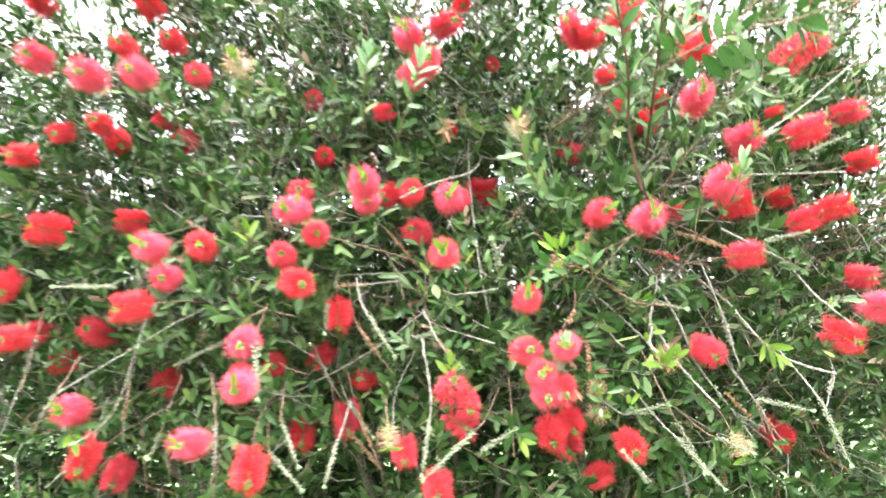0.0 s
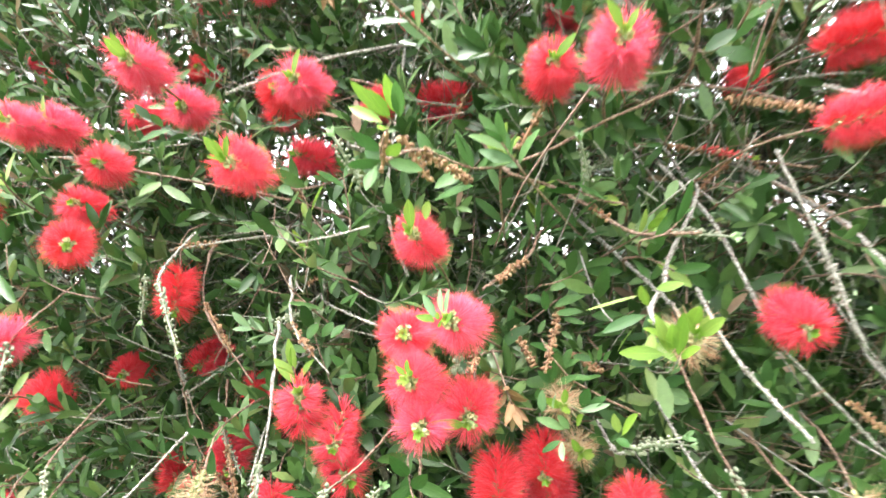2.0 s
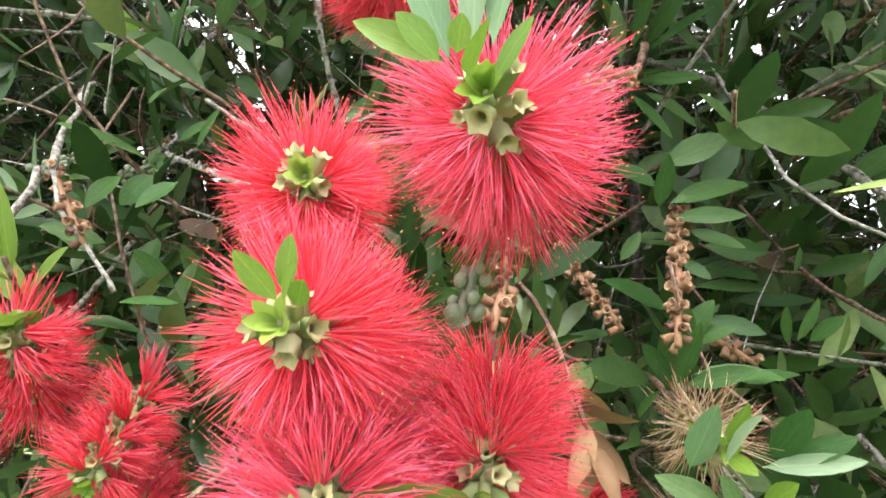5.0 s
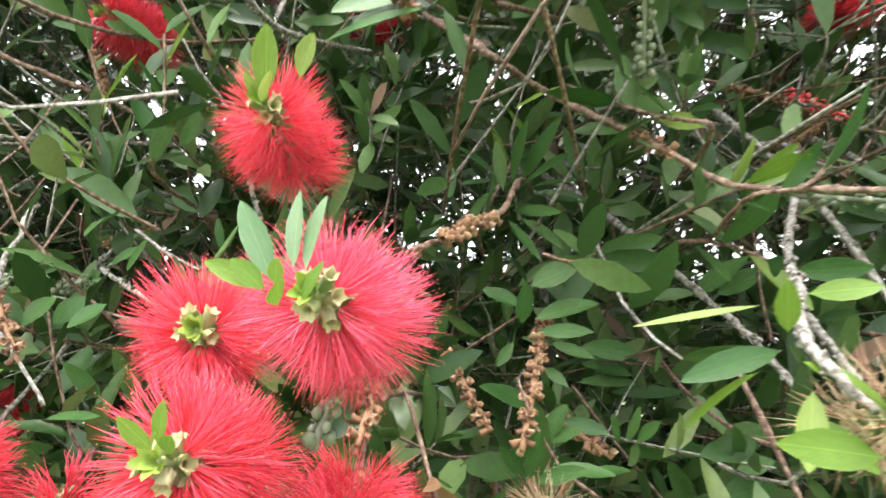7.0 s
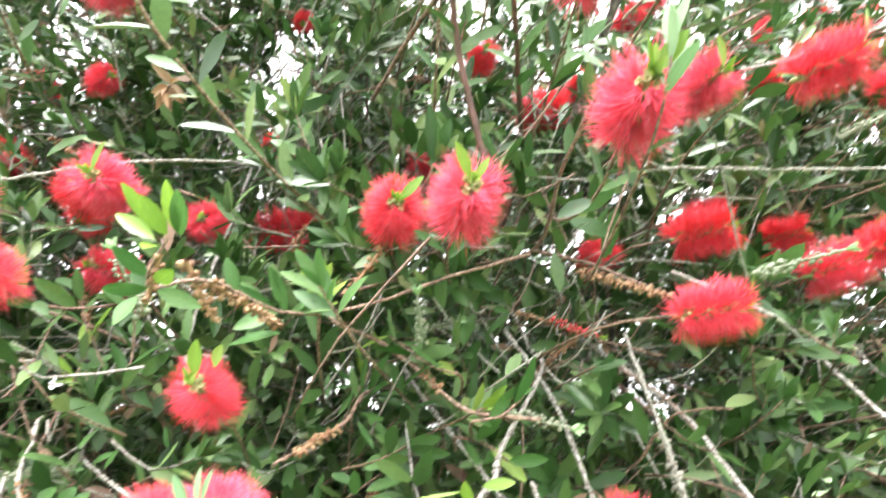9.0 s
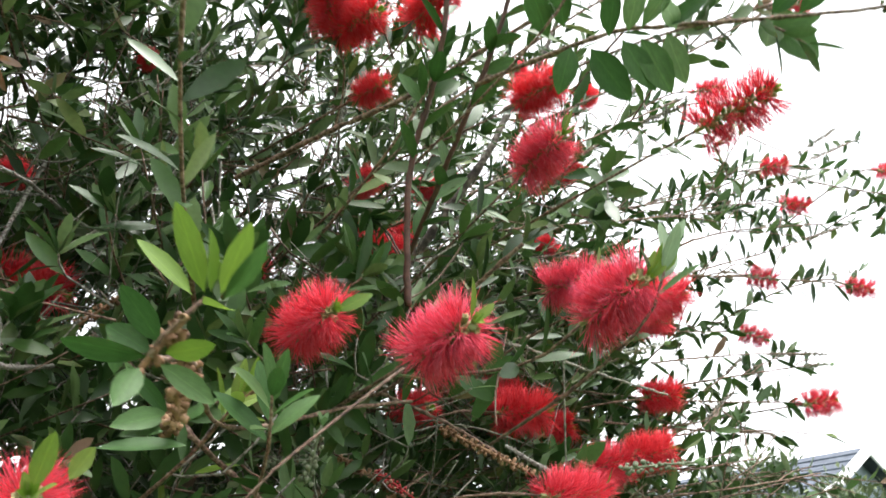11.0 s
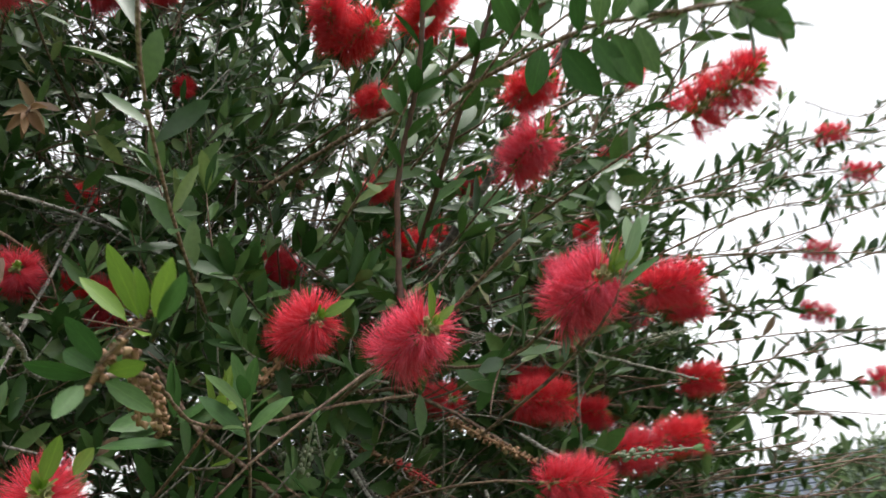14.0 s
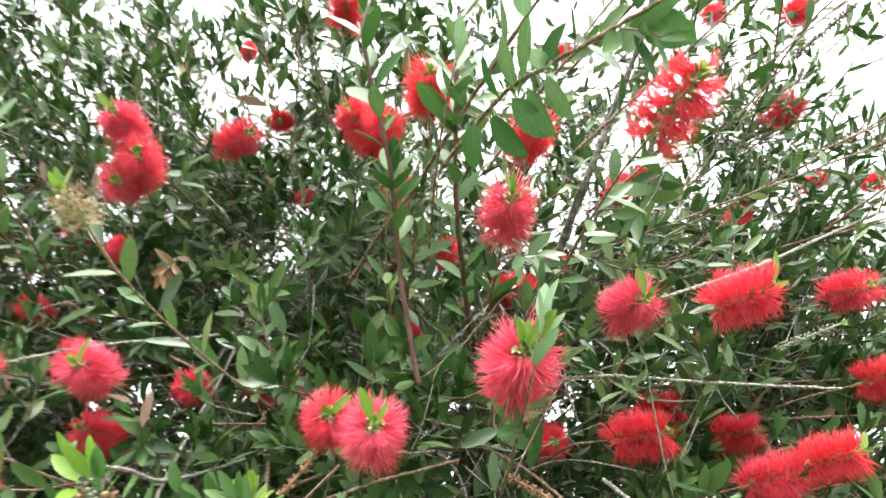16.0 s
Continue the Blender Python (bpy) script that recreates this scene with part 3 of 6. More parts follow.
# ---- thin outer branches against the sky
flower(0.921, 1.287, 2.340, (0.60, -0.50, 0.10), "open", 0.9, 0)
flower(0.999, 1.478, 2.370, (0.70, -0.50, 0.20), "open", 0.9, 0)
flower(1.246, 1.528, 2.352, (0.80, -0.40, 0.30), "open", 0.9, 1)
flower(1.609, 1.475, 2.480, (0.85, -0.20, 0.30), "open", 0.9, 1)
flower(1.700, 1.450, 2.425, (0.95, -0.20, 0.10), "open", 1.0, 1)
flower(1.382, 1.576, 2.346, (0.85, -0.30, 0.10), "open", 1.0, 0)
flower(1.235, 1.589, 2.129, (0.80, -0.40, 0.00), "open", 0.95, 0)
flower(1.390, 1.499, 2.126, (0.90, -0.30, 0.00), "open", 0.9, 1)
flower(1.302, 1.665, 2.059, (0.85, -0.40, -0.20), "open", 0.95, 0)
flower(1.341, 1.592, 1.921, (0.90, -0.30, 0.25), "open", 1.2, 1)
# ---- the side away from the sun
flower(-0.079, 1.385, 1.776, (0.08, -0.99, 0.13), "pink", 1.05, 3)
flower(-0.240, 1.604, 1.802, (0.00, -0.99, 0.13), "red", 1.05, 0)
flower(-0.088, 1.485, 1.762, (0.08, -0.99, -0.12), "pink", 1.0, 0)
flower(-0.003, 1.552, 1.788, (0.16, -0.99, 0.05), "red", 1.0, 0)
flower(0.073, 1.462, 1.758, (-0.08, -0.99, 0.13), "pink", 1.05, 2)
flower(-0.203, 1.404, 1.734, (0.00, -1.00, 0.05), "pink", 0.9, 2)
flower(0.062, 1.342, 1.642, (-0.08, -0.99, 0.09), "near", 1.02, 5)
flower(-0.252, 1.495, 1.658, (0.09, -0.99, 0.14), "red", 1.0, 0)
flower(-0.209, 1.420, 1.602, (0.58, -0.79, -0.20), "red", 1.05, 0)
flower(-0.150, 1.530, 1.545, (0.10, -0.40, -0.90), "red", 1.05, 0)
flower(-0.301, 1.415, 1.496, (0.00, -0.98, -0.18), "pink", 1.05, 0)
flower(-0.302, 1.632, 1.443, (0.16, -0.97, -0.19), "red", 1.0, 0)
flower(-0.335, 1.510, 1.425, (0.25, -0.89, -0.37), "red", 1.05, 0)
flower(-0.150, 1.640, 1.325, (0.10, -0.50, -0.80), "red", 1.2, 0)
flower(-0.250, 1.660, 1.295, (0.10, -0.50, -0.70), "red", 1.1, 0)
flower(-0.400, 1.468, 1.678, (0.17, -0.98, 0.05), "red", 1.1, 0)
flower(-0.178, 1.446, 1.694, (0.25, -0.97, -0.03), "red", 0.95, 0)
flower(-0.275, 1.365, 1.285, (0.07, -0.71, -0.70), "red", 1.15, 0)
flower(-0.269, 1.285, 1.430, (0.00, -0.99, -0.11), "pink", 1.0, 2)
flower(-0.374, 1.360, 1.330, (-0.36, -0.93, 0.05), "pink", 1.0, 3)
flower(-0.447, 1.355, 1.664, (-0.16, -0.98, 0.13), "pink", 1.0, 2)
flower(-0.501, 1.406, 1.564, (-0.59, -0.80, -0.12), "red", 1.1, 0)
flower(-0.475, 1.490, 1.620, (0.00, -1.00, -0.03), "pink", 1.0, 0)
flower(-0.760, 1.580, 1.731, (-0.85, -0.50, 0.10), "red", 1.3, 0)
flower(-0.620, 1.650, 1.755, (-0.80, -0.50, 0.00), "red", 1.1, 0)
flower(-0.709, 1.687, 1.514, (-0.28, -0.90, 0.34), "red", 1.2, 0)
flower(-0.900, 1.900, 1.440, (-0.25, -0.96, -0.12), "red", 1.1, 0)
flower(-0.653, 1.492, 1.371, (-0.16, -0.99, 0.05), "pink", 1.1, 4)
flower(-0.698, 1.778, 1.190, (0.00, -0.84, -0.54), "red", 1.3, 0)
flower(-0.660, 1.560, 1.270, (0.00, -0.78, -0.62), "red", 1.2, 0)
flower(-0.482, 1.362, 1.980, (-0.08, -1.00, 0.05), "pink", 1.05, 0)
flower(-0.600, 1.420, 2.000, (-0.16, -0.99, -0.03), "pink", 1.15, 0)
flower(-0.590, 1.531, 2.103, (-0.17, -0.98, 0.14), "red", 0.9, 0)
flower(-0.530, 1.630, 2.152, (-0.09, -0.99, 0.14), "red", 1.0, 0)
flower(-0.458, 1.590, 2.058, (0.08, -1.00, -0.03), "red", 1.0, 0)
flower(-0.300, 1.360, 1.990, (0.09, -0.99, 0.14), "old", 1.1, 4)
flower(-0.666, 1.596, 1.958, (-0.17, -0.96, 0.22), "red", 0.9, 1)
flower(-0.752, 1.500, 2.068, (-0.17, -0.98, 0.05), "pink", 1.1, 0)
flower(-0.572, 1.600, 2.224, (-0.18, -0.95, 0.24), "red", 1.1, 0)
flower(-0.805, 1.550, 1.883, (-0.49, -0.86, -0.11), "red", 0.95, 0)
flower(-0.814, 1.600, 2.236, (-0.18, -0.95, 0.24), "red", 1.1, 0)
flower(-0.565, 1.800, 1.974, (0.08, -0.90, -0.42), "red", 1.2, 0)
flower(-0.754, 1.600, 1.944, (-0.16, -0.92, -0.35), "red", 0.9, 0)
flower(-0.859, 1.700, 1.515, (-0.24, -0.91, -0.35), "red", 1.1, 0)
flower(-0.790, 1.520, 1.509, (-0.25, -0.97, -0.03), "red", 1.0, 0)
flower(-0.601, 1.800, 1.395, (0.00, -0.78, -0.62), "red", 1.2, 0)
flower(-0.022, 1.510, 1.282, (0.07, -0.78, -0.62), "red", 1.0, 0)
flower(0.042, 1.460, 1.226, (0.00, -0.91, -0.43), "red", 1.1, 0)
flower(-0.207, 1.700, 1.901, (0.09, -0.99, 0.05), "red", 0.9, 0)
flower(-0.253, 1.800, 2.067, (0.09, -0.99, 0.05), "red", 1.0, 0)
flower(-0.210, 1.360, 1.725, (0.00, -1.00, 0.05), "pink", 0.85, 3)
flower(0.380, 1.460, 1.995, (0.36, -0.93, 0.05), "red", 0.65, 0)
flower(0.929, 1.600, 1.952, (0.59, -0.80, 0.05), "red", 1.0, 0)
# ---- deeper in the shade
flower(-0.118, 1.680, 1.402, (-0.35, -0.93, 0.10), "red", 0.94, 0)
flower(-0.872, 1.620, 1.620, (0.22, -0.80, -0.56), "red", 1.10, 0)
flower(-0.622, 1.800, 2.025, (0.69, -0.70, -0.18), "red", 0.94, 0)
flower(-0.215, 1.700, 1.453, (-0.33, -0.80, -0.51), "red", 1.07, 0)
flower(-0.682, 1.700, 1.950, (0.53, -0.64, -0.56), "red", 1.10, 0)
flower(0.006, 1.620, 1.717, (-0.48, -0.87, 0.11), "red", 1.08, 0)
flower(-0.058, 1.680, 1.809, (-0.37, -0.77, -0.52), "red", 0.96, 0)
flower(0.367, 1.600, 1.210, (-0.63, -0.77, -0.04), "red", 1.03, 0)
flower(0.913, 1.900, 2.706, (-0.55, -0.53, -0.64), "red", 0.97, 0)
flower(1.034, 1.800, 2.615, (-0.54, -0.39, -0.75), "red", 1.08, 0)
flower(0.861, 1.750, 2.129, (-0.52, -0.50, -0.69), "red", 0.80, 0)
flower(-0.007, 1.750, 2.460, (0.35, -0.50, -0.80), "red", 0.70, 0)
flower(0.114, 1.700, 2.261, (0.07, -0.83, -0.56), "red", 0.80, 0)
flower(0.180, 1.700, 2.114, (0.09, -0.71, -0.70), "red", 0.60, 0)
flower(-0.067, 1.650, 1.989, (0.82, -0.57, -0.05), "red", 0.80, 0)
flower(0.592, 1.750, 2.461, (0.33, -0.56, -0.76), "red", 0.70, 0)
# ---- tufts of larger leaves
leaf_between((0.2347, 1.2433, 1.6351), (0.2088, 1.2426, 1.6516), 0.0100, YOUNG_LEAF, face=(0.1, -0.75, -0.35))
leaf_between((0.2393, 1.2448, 1.6381), (0.217, 1.2269, 1.6642), 0.0100, YOUNG_LEAF, face=(0.1, -0.75, -0.35))
leaf_between((0.2413, 1.2432, 1.6383), (0.23, 1.2238, 1.6556), 0.0100, YOUNG_LEAF, face=(0.1, -0.75, -0.35))
leaf_between((0.2456, 1.2459, 1.6402), (0.2457, 1.2211, 1.663), 0.0100, YOUNG_LEAF, face=(0.1, -0.75, -0.35))
leaf_between((0.2476, 1.2461, 1.638), (0.2534, 1.2202, 1.6567), 0.0100, ONE_LEAF, face=(0.1, -0.75, -0.35))
leaf_between((0.2379, 1.237, 1.6305), (0.2439, 1.2121, 1.6191), 0.0100, YOUNG_LEAF, face=(0.1, -0.75, -0.35))
leaf_between((0.2278, 1.2589, 1.6117), (0.1961, 1.2664, 1.6137), 0.0100, ONE_LEAF, face=(0.1, -0.75, -0.35))
leaf_between((0.2283, 1.2576, 1.6129), (0.2085, 1.2646, 1.623), 0.0100, ONE_LEAF, face=(0.1, -0.75, -0.35))
leaf_between((0.2247, 1.2518, 1.6048), (0.2189, 1.241, 1.5864), 0.0100, ONE_LEAF, face=(0.1, -0.75, -0.35))
leaf_between((0.2298, 1.2538, 1.6164), (0.2091, 1.2432, 1.6313), 0.0100, ONE_LEAF, face=(0.1, -0.75, -0.35))
leaf_between((0.2322, 1.2544, 1.6132), (0.2475, 1.2412, 1.6156), 0.0100, YOUNG_LEAF, face=(0.1, -0.75, -0.35))
leaf_between((0.2317, 1.2575, 1.6098), (0.258, 1.2597, 1.6003), 0.0100, ONE_LEAF, face=(0.1, -0.75, -0.35))
leaf_between((0.4115, 1.402, 1.4961), (0.3621, 1.4071, 1.4858), 0.0040, YOUNG_LEAF, face=(-0.1, -0.75, 0.55))
leaf_between((0.4056, 1.3878, 1.4711), (0.3847, 1.4249, 1.4467), 0.0130, YOUNG_LEAF, face=(-0.1, -0.75, 0.55))
leaf_between((0.4166, 1.3918, 1.4851), (0.4117, 1.3784, 1.5048), 0.0090, YOUNG_LEAF, face=(-0.1, -0.75, 0.55))
leaf_between((0.4147, 1.3926, 1.4787), (0.3754, 1.3805, 1.4679), 0.0110, ONE_LEAF, face=(-0.1, -0.75, 0.55))
leaf_between((0.4235, 1.3903, 1.5001), (0.4468, 1.3818, 1.5034), 0.0090, YOUNG_LEAF, face=(-0.1, -0.75, 0.55))
leaf_between((0.4174, 1.3745, 1.4654), (0.4117, 1.3677, 1.4381), 0.0100, YOUNG_LEAF, face=(-0.1, -0.75, 0.55))
leaf_between((0.4177, 1.3759, 1.4558), (0.433, 1.3643, 1.44), 0.0090, YOUNG_LEAF, face=(-0.1, -0.75, 0.55))
leaf_between((0.4132, 1.3727, 1.4749), (0.4365, 1.3661, 1.465), 0.0090, YOUNG_LEAF, face=(-0.1, -0.75, 0.55))
leaf_between((0.4269, 1.345, 1.4478), (0.4167, 1.33, 1.481), 0.0115, YOUNG_LEAF, face=(-0.1, -0.8, 0.4))
leaf_between((0.4329, 1.345, 1.4457), (0.439, 1.33, 1.4795), 0.0115, YOUNG_LEAF, face=(-0.1, -0.8, 0.4))
leaf_between((0.4237, 1.345, 1.4476), (0.3888, 1.33, 1.4525), 0.0115, YOUNG_LEAF, face=(-0.1, -0.8, 0.4))
leaf_between((0.4458, 1.345, 1.4699), (0.4524, 1.33, 1.4845), 0.0115, YOUNG_LEAF, face=(-0.1, -0.8, 0.4))
leaf_between((0.4311, 1.345, 1.4549), (0.4083, 1.33, 1.4704), 0.0115, YOUNG_LEAF, face=(-0.1, -0.8, 0.4))
leaf_between((0.4346, 1.345, 1.4446), (0.4467, 1.33, 1.4531), 0.0115, YOUNG_LEAF, face=(-0.1, -0.8, 0.4))
leaf_between((0.4289, 1.345, 1.4503), (0.4293, 1.33, 1.4732), 0.0115, YOUNG_LEAF, face=(-0.1, -0.8, 0.4))
sprig((0.660, 1.430, 1.455), (0.3, -0.6, -0.6), 8, 0.050, 2, 0.8, up=-0.2)
sprig((0.430, 1.455, 1.560), (0.7, -0.55, 0.3), 8, 0.042, 1, 0.9)
leaf_between((0.4781, 1.2748, 1.9601), (0.4762, 1.2885, 1.9203), 0.0210, ONE_LEAF, face=(-0.6, -0.45, -0.6))
leaf_between((0.4913, 1.2659, 1.959), (0.525, 1.2577, 1.9131), 0.0256, ONE_LEAF, face=(-0.6, -0.45, -0.6))
leaf_between((0.5098, 1.2474, 1.9652), (0.538, 1.2419, 1.9211), 0.0224, ONE_LEAF, face=(-0.6, -0.45, -0.6))
leaf_between((0.522, 1.2376, 1.9662), (0.55, 1.2358, 1.9176), 0.0240, ONE_LEAF, face=(-0.6, -0.45, -0.6))
leaf_between((0.5372, 1.2234, 1.9699), (0.5541, 1.2255, 1.927), 0.0196, ONE_LEAF, face=(-0.6, -0.45, -0.6))
leaf_between((0.5006, 1.2531, 1.9668), (0.4834, 1.2272, 1.9936), 0.0196, ONE_LEAF, face=(-0.6, -0.45, -0.6))
leaf_between((0.5118, 1.2422, 1.9701), (0.4975, 1.2123, 1.9994), 0.0180, ONE_LEAF, face=(-0.6, -0.45, -0.6))
leaf_between((0.5191, 1.2346, 1.973), (0.5234, 1.1914, 2.0016), 0.0164, ONE_LEAF, face=(-0.6, -0.45, -0.6))
leaf_between((0.5333, 1.2231, 1.9742), (0.5461, 1.1852, 1.9877), 0.0150, ONE_LEAF, face=(-0.6, -0.45, -0.6))
leaf_between((0.5424, 1.2174, 1.9727), (0.5191, 1.2087, 1.9831), 0.0150, SAGE_LEAF, face=(-0.6, -0.45, -0.6))
leaf_between((0.6006, 1.1687, 1.98), (0.6321, 1.1555, 1.9429), 0.0286, ONE_LEAF, face=(-0.6, -0.45, -0.6))
leaf_between((0.601, 1.1691, 1.9792), (0.5955, 1.1781, 1.9488), 0.0210, ONE_LEAF, face=(-0.6, -0.45, -0.6))
leaf_between((0.5996, 1.1677, 1.9823), (0.6007, 1.1387, 1.9956), 0.0164, ONE_LEAF, face=(-0.6, -0.45, -0.6))
leaf_between((0.6159, 1.1546, 1.9836), (0.6211, 1.1229, 1.9964), 0.0150, ONE_LEAF, face=(-0.6, -0.45, -0.6))
leaf_between((0.4681, 1.2722, 1.9733), (0.4435, 1.2524, 1.9993), 0.0210, ONE_LEAF, face=(-0.6, -0.45, -0.6))
leaf_between((0.4609, 1.2833, 1.9656), (0.4255, 1.267, 1.9978), 0.0210, ONE_LEAF, face=(-0.6, -0.45, -0.6))
sprig((0.700, 1.080, 1.990), (0.85, -0.45, -0.2), 6, 0.030, 0, 0.9)
sprig((0.462, 1.245, 2.010), (0.2, -0.5, 0.8), 6, 0.046, 3, 0.8)
sprig((0.395, 1.350, 1.960), (0.1, -0.4, 0.9), 8, 0.048, 0, 0.8)
sprig((0.412, 1.440, 1.925), (0.2, -0.8, 0.3), 8, 0.048, 0, 0.9)
sprig((0.545, 1.490, 1.935), (0.5, -0.75, -0.2), 11, 0.048, 3, 1.0, up=-0.3)
sprig((0.541, 1.252, 1.772), (0.15, -0.3, 0.9), 6, 0.042, 3, 0.6)
sprig((0.306, 1.345, 1.637), (-0.3, -0.7, 0.5), 9, 0.042, 0, 0.9)
sprig((0.302, 1.385, 1.646), (0.2, -0.75, 0.55), 11, 0.034, 2, 0.8)
sprig((0.335, 1.600, 1.960), (0.1, -0.8, 0.5), 8, 0.048, 0, 0.9)
sprig((0.130, 1.450, 1.655), (-0.3, -0.7, 0.6), 7, 0.042, 0, 0.9)
sprig((-0.640, 1.480, 1.320), (0.6, -0.6, -0.4), 8, 0.048, 1, 0.9, up=-0.1)
sprig((0.191, 1.397, 1.317), (0.3, -0.7, -0.4), 9, 0.050, 1, 1.0)
sprig((0.070, 1.405, 1.450), (0.1, -0.6, 0.6), 6, 0.042, 2, 0.8)
sprig((-0.290, 1.395, 1.700), (0.2, -0.7, 0.5), 6, 0.039, 2, 0.7)
sprig((-0.060, 1.300, 1.985), (0.2, -0.7, 0.6), 9, 0.042, 3, 0.9)
sprig((0.030, 1.260, 1.955), (0.3, -0.7, 0.6), 9, 0.042, 3, 0.9)
sprig((0.470, 1.560, 1.740), (0.3, -0.7, 0.4), 8, 0.045, 0, 0.9)
sprig((0.530, 1.500, 1.600), (0.4, -0.8, 0.2), 9, 0.045, 0, 0.9)
sprig((0.620, 1.560, 1.580), (0.5, -0.7, 0.2), 9, 0.045, 0, 0.9)

sprig((0.071, 1.550, 1.912), (0.1, -0.5, -0.6), 10, 0.036, 4, 0.9, up=-0.4)
sprig((0.290, 1.405, 1.400), (0.3, -0.5, -0.7), 9, 0.030, 4, 0.9, up=-0.5)
sprig((0.612, 1.154, 1.945), (0.5, -0.4, -0.5), 7, 0.044, 0, 1.0, up=-0.3)
sprig((-0.030, 1.500, 1.492), (-0.5, -0.6, 0.3), 7, 0.040, 3, 0.9)
flower(0.569, 1.400, 1.304, (0.10, -0.70, -0.60), "old", 0.9, 3)
flower(-0.042, 1.400, 1.329, (0.10, -0.70, -0.60), "old", 0.9, 3)
flower(0.340, 1.470, 1.352, (0.20, -0.90, -0.10), "old", 0.8, 5)
flower(0.332, 1.438, 1.402, (0.10, -0.95, -0.10), "old", 0.8, 4)
flower(0.182, 1.218, 1.828, (-0.20, -0.80, 0.40), "old", 0.7, 5)
flower(0.569, 1.644, 1.751, (0.25, -0.95, -0.10), "red", 0.85, 0)
flower(1.343, 2.227, 2.504, (0.20, -0.80, -0.50), "red", 1.1, 0)
flower(0.750, 1.900, 2.300, (-0.10, -0.80, -0.50), "red", 0.8, 0)


# ---- branches that show: each a part of its own
def branch(points, r0, r1, mat, label="", leafy_from=None, knots=0.7, size=0.042, step=0.014):
    line = smooth_line(points, 12 * len(points))
    line = line + rng.normal(0, 0.0003, line.shape)
    if mat is bark_brown:
        r0, r1 = r0 * 0.75, r1 * 0.75
    if mat is bark_pale:
        r0, r1 = r0 * 0.82, r1 * 0.82
    heap = Heap()
    heap.add(*tube(line, r0, r1, 7, knots * 0.7, rng))
    if mat is bark_pale:
        # old capsules and spur stubs along the weathered wood
        for _ in range(int(np.linalg.norm(np.diff(line, axis=0), axis=1).sum() / 0.0075)):
            i = int(rng.beta(1.2, 1.2) * (len(line) - 2))
            out = unit(np.cross(line[i + 1] - line[i], rng.normal(0, 1, 3)))
            heap.add(*cup(line[i] + out * r1 * 0.5 + (line[i + 1] - line[i]) * rng.random(), out, rng.uniform(0.0009, 0.0017), rng.uniform(0.0014, 0.0032), 5))
    part("branch", heap.mesh("branch", [mat]), shrub, label)
    CLEAR.extend((q, 0.010) for q in line)
    if leafy_from is not None:
        spray(line, leafy_from, step, size, 0.95, mass_front, rng, 0.2, 5)


SHOOT = "upright dark red-brown shoot"
PALE, BROWN = "pale grey lichen-crusted twig", "reddish brown twig"
branch([(0.250, 1.56, 1.70), (0.292, 1.475, 1.637), (0.330, 1.500, 1.622), (0.370, 1.478, 1.593), (0.390, 1.456, 1.573), (0.417, 1.445, 1.555), (0.47, 1.42, 1.548)], 0.0026, 0.0018, bark_brown, BROWN)
branch([(0.34, 1.68, 1.62), (0.371, 1.590, 1.575), (0.426, 1.527, 1.509), (0.444, 1.505, 1.486), (0.47, 1.47, 1.44)], 0.0027, 0.0019, bark_pale, PALE)
branch([(0.27, 1.40, 1.512), (0.306, 1.479, 1.545), (0.318, 1.522, 1.575), (0.33, 1.62, 1.59)], 0.0016, 0.0024, bark_brown, BROWN)
branch([(0.15, 1.44, 1.485), (0.055, 1.53, 1.515), (0.021, 1.602, 1.540), (0.020, 1.625, 1.608), (0.02, 1.70, 1.66)], 0.0013, 0.0021, bark_pale, PALE)
branch([(-0.20, 1.62, 1.625), (-0.119, 1.653, 1.630), (0.015, 1.660, 1.634), (0.10, 1.70, 1.64)], 0.0013, 0.0021, bark_pale, PALE)
branch([(-0.27, 1.47, 1.722), (-0.14, 1.53, 1.69), (-0.019, 1.592, 1.658), (0.05, 1.64, 1.63)], 0.0018, 0.0026, bark_brown, BROWN)
branch([(-0.16, 1.53, 1.598), (-0.090, 1.539, 1.603), (-0.03, 1.575, 1.61)], 0.0013, 0.0021, bark_pale, PALE)
branch([(0.122, 1.74, 1.95), (0.122, 1.679, 1.823), (0.133, 1.550, 1.631), (0.150, 1.560, 1.540)], 0.0024, 0.0018, bark_pale, PALE)
branch([(0.40, 1.75, 1.76), (0.457, 1.698, 1.711), (0.483, 1.624, 1.637), (0.487, 1.548, 1.603), (0.442, 1.451, 1.527), (0.434, 1.421, 1.504), (0.417, 1.378, 1.482), (0.43, 1.36, 1.46)], 0.0024, 0.0022, bark_pale, PALE)
branch([(0.455, 1.60, 1.65), (0.497, 1.546, 1.573), (0.519, 1.499, 1.496), (0.545, 1.514, 1.436), (0.616, 1.532, 1.344), (0.66, 1.53, 1.28)], 0.0027, 0.0014, bark_pale, PALE)
branch([(0.53, 1.72, 1.64), (0.582, 1.662, 1.582), (0.640, 1.603, 1.440), (0.69, 1.58, 1.34), (0.72, 1.56, 1.25)], 0.0022, 0.0013, bark_pale, PALE)
branch([(0.50, 1.75, 1.69), (0.554, 1.667, 1.649), (0.603, 1.631, 1.602), (0.633, 1.570, 1.556), (0.657, 1.456, 1.468), (0.70, 1.44, 1.44), (0.76, 1.42, 1.42)], 0.0034, 0.0021, bark_pale, PALE)
branch([(0.62, 1.54, 1.70), (0.681, 1.482, 1.647), (0.768, 1.58, 1.63), (0.781, 1.506, 1.563), (0.85, 1.48, 1.49)], 0.0027, 0.0019, bark_pale, PALE)
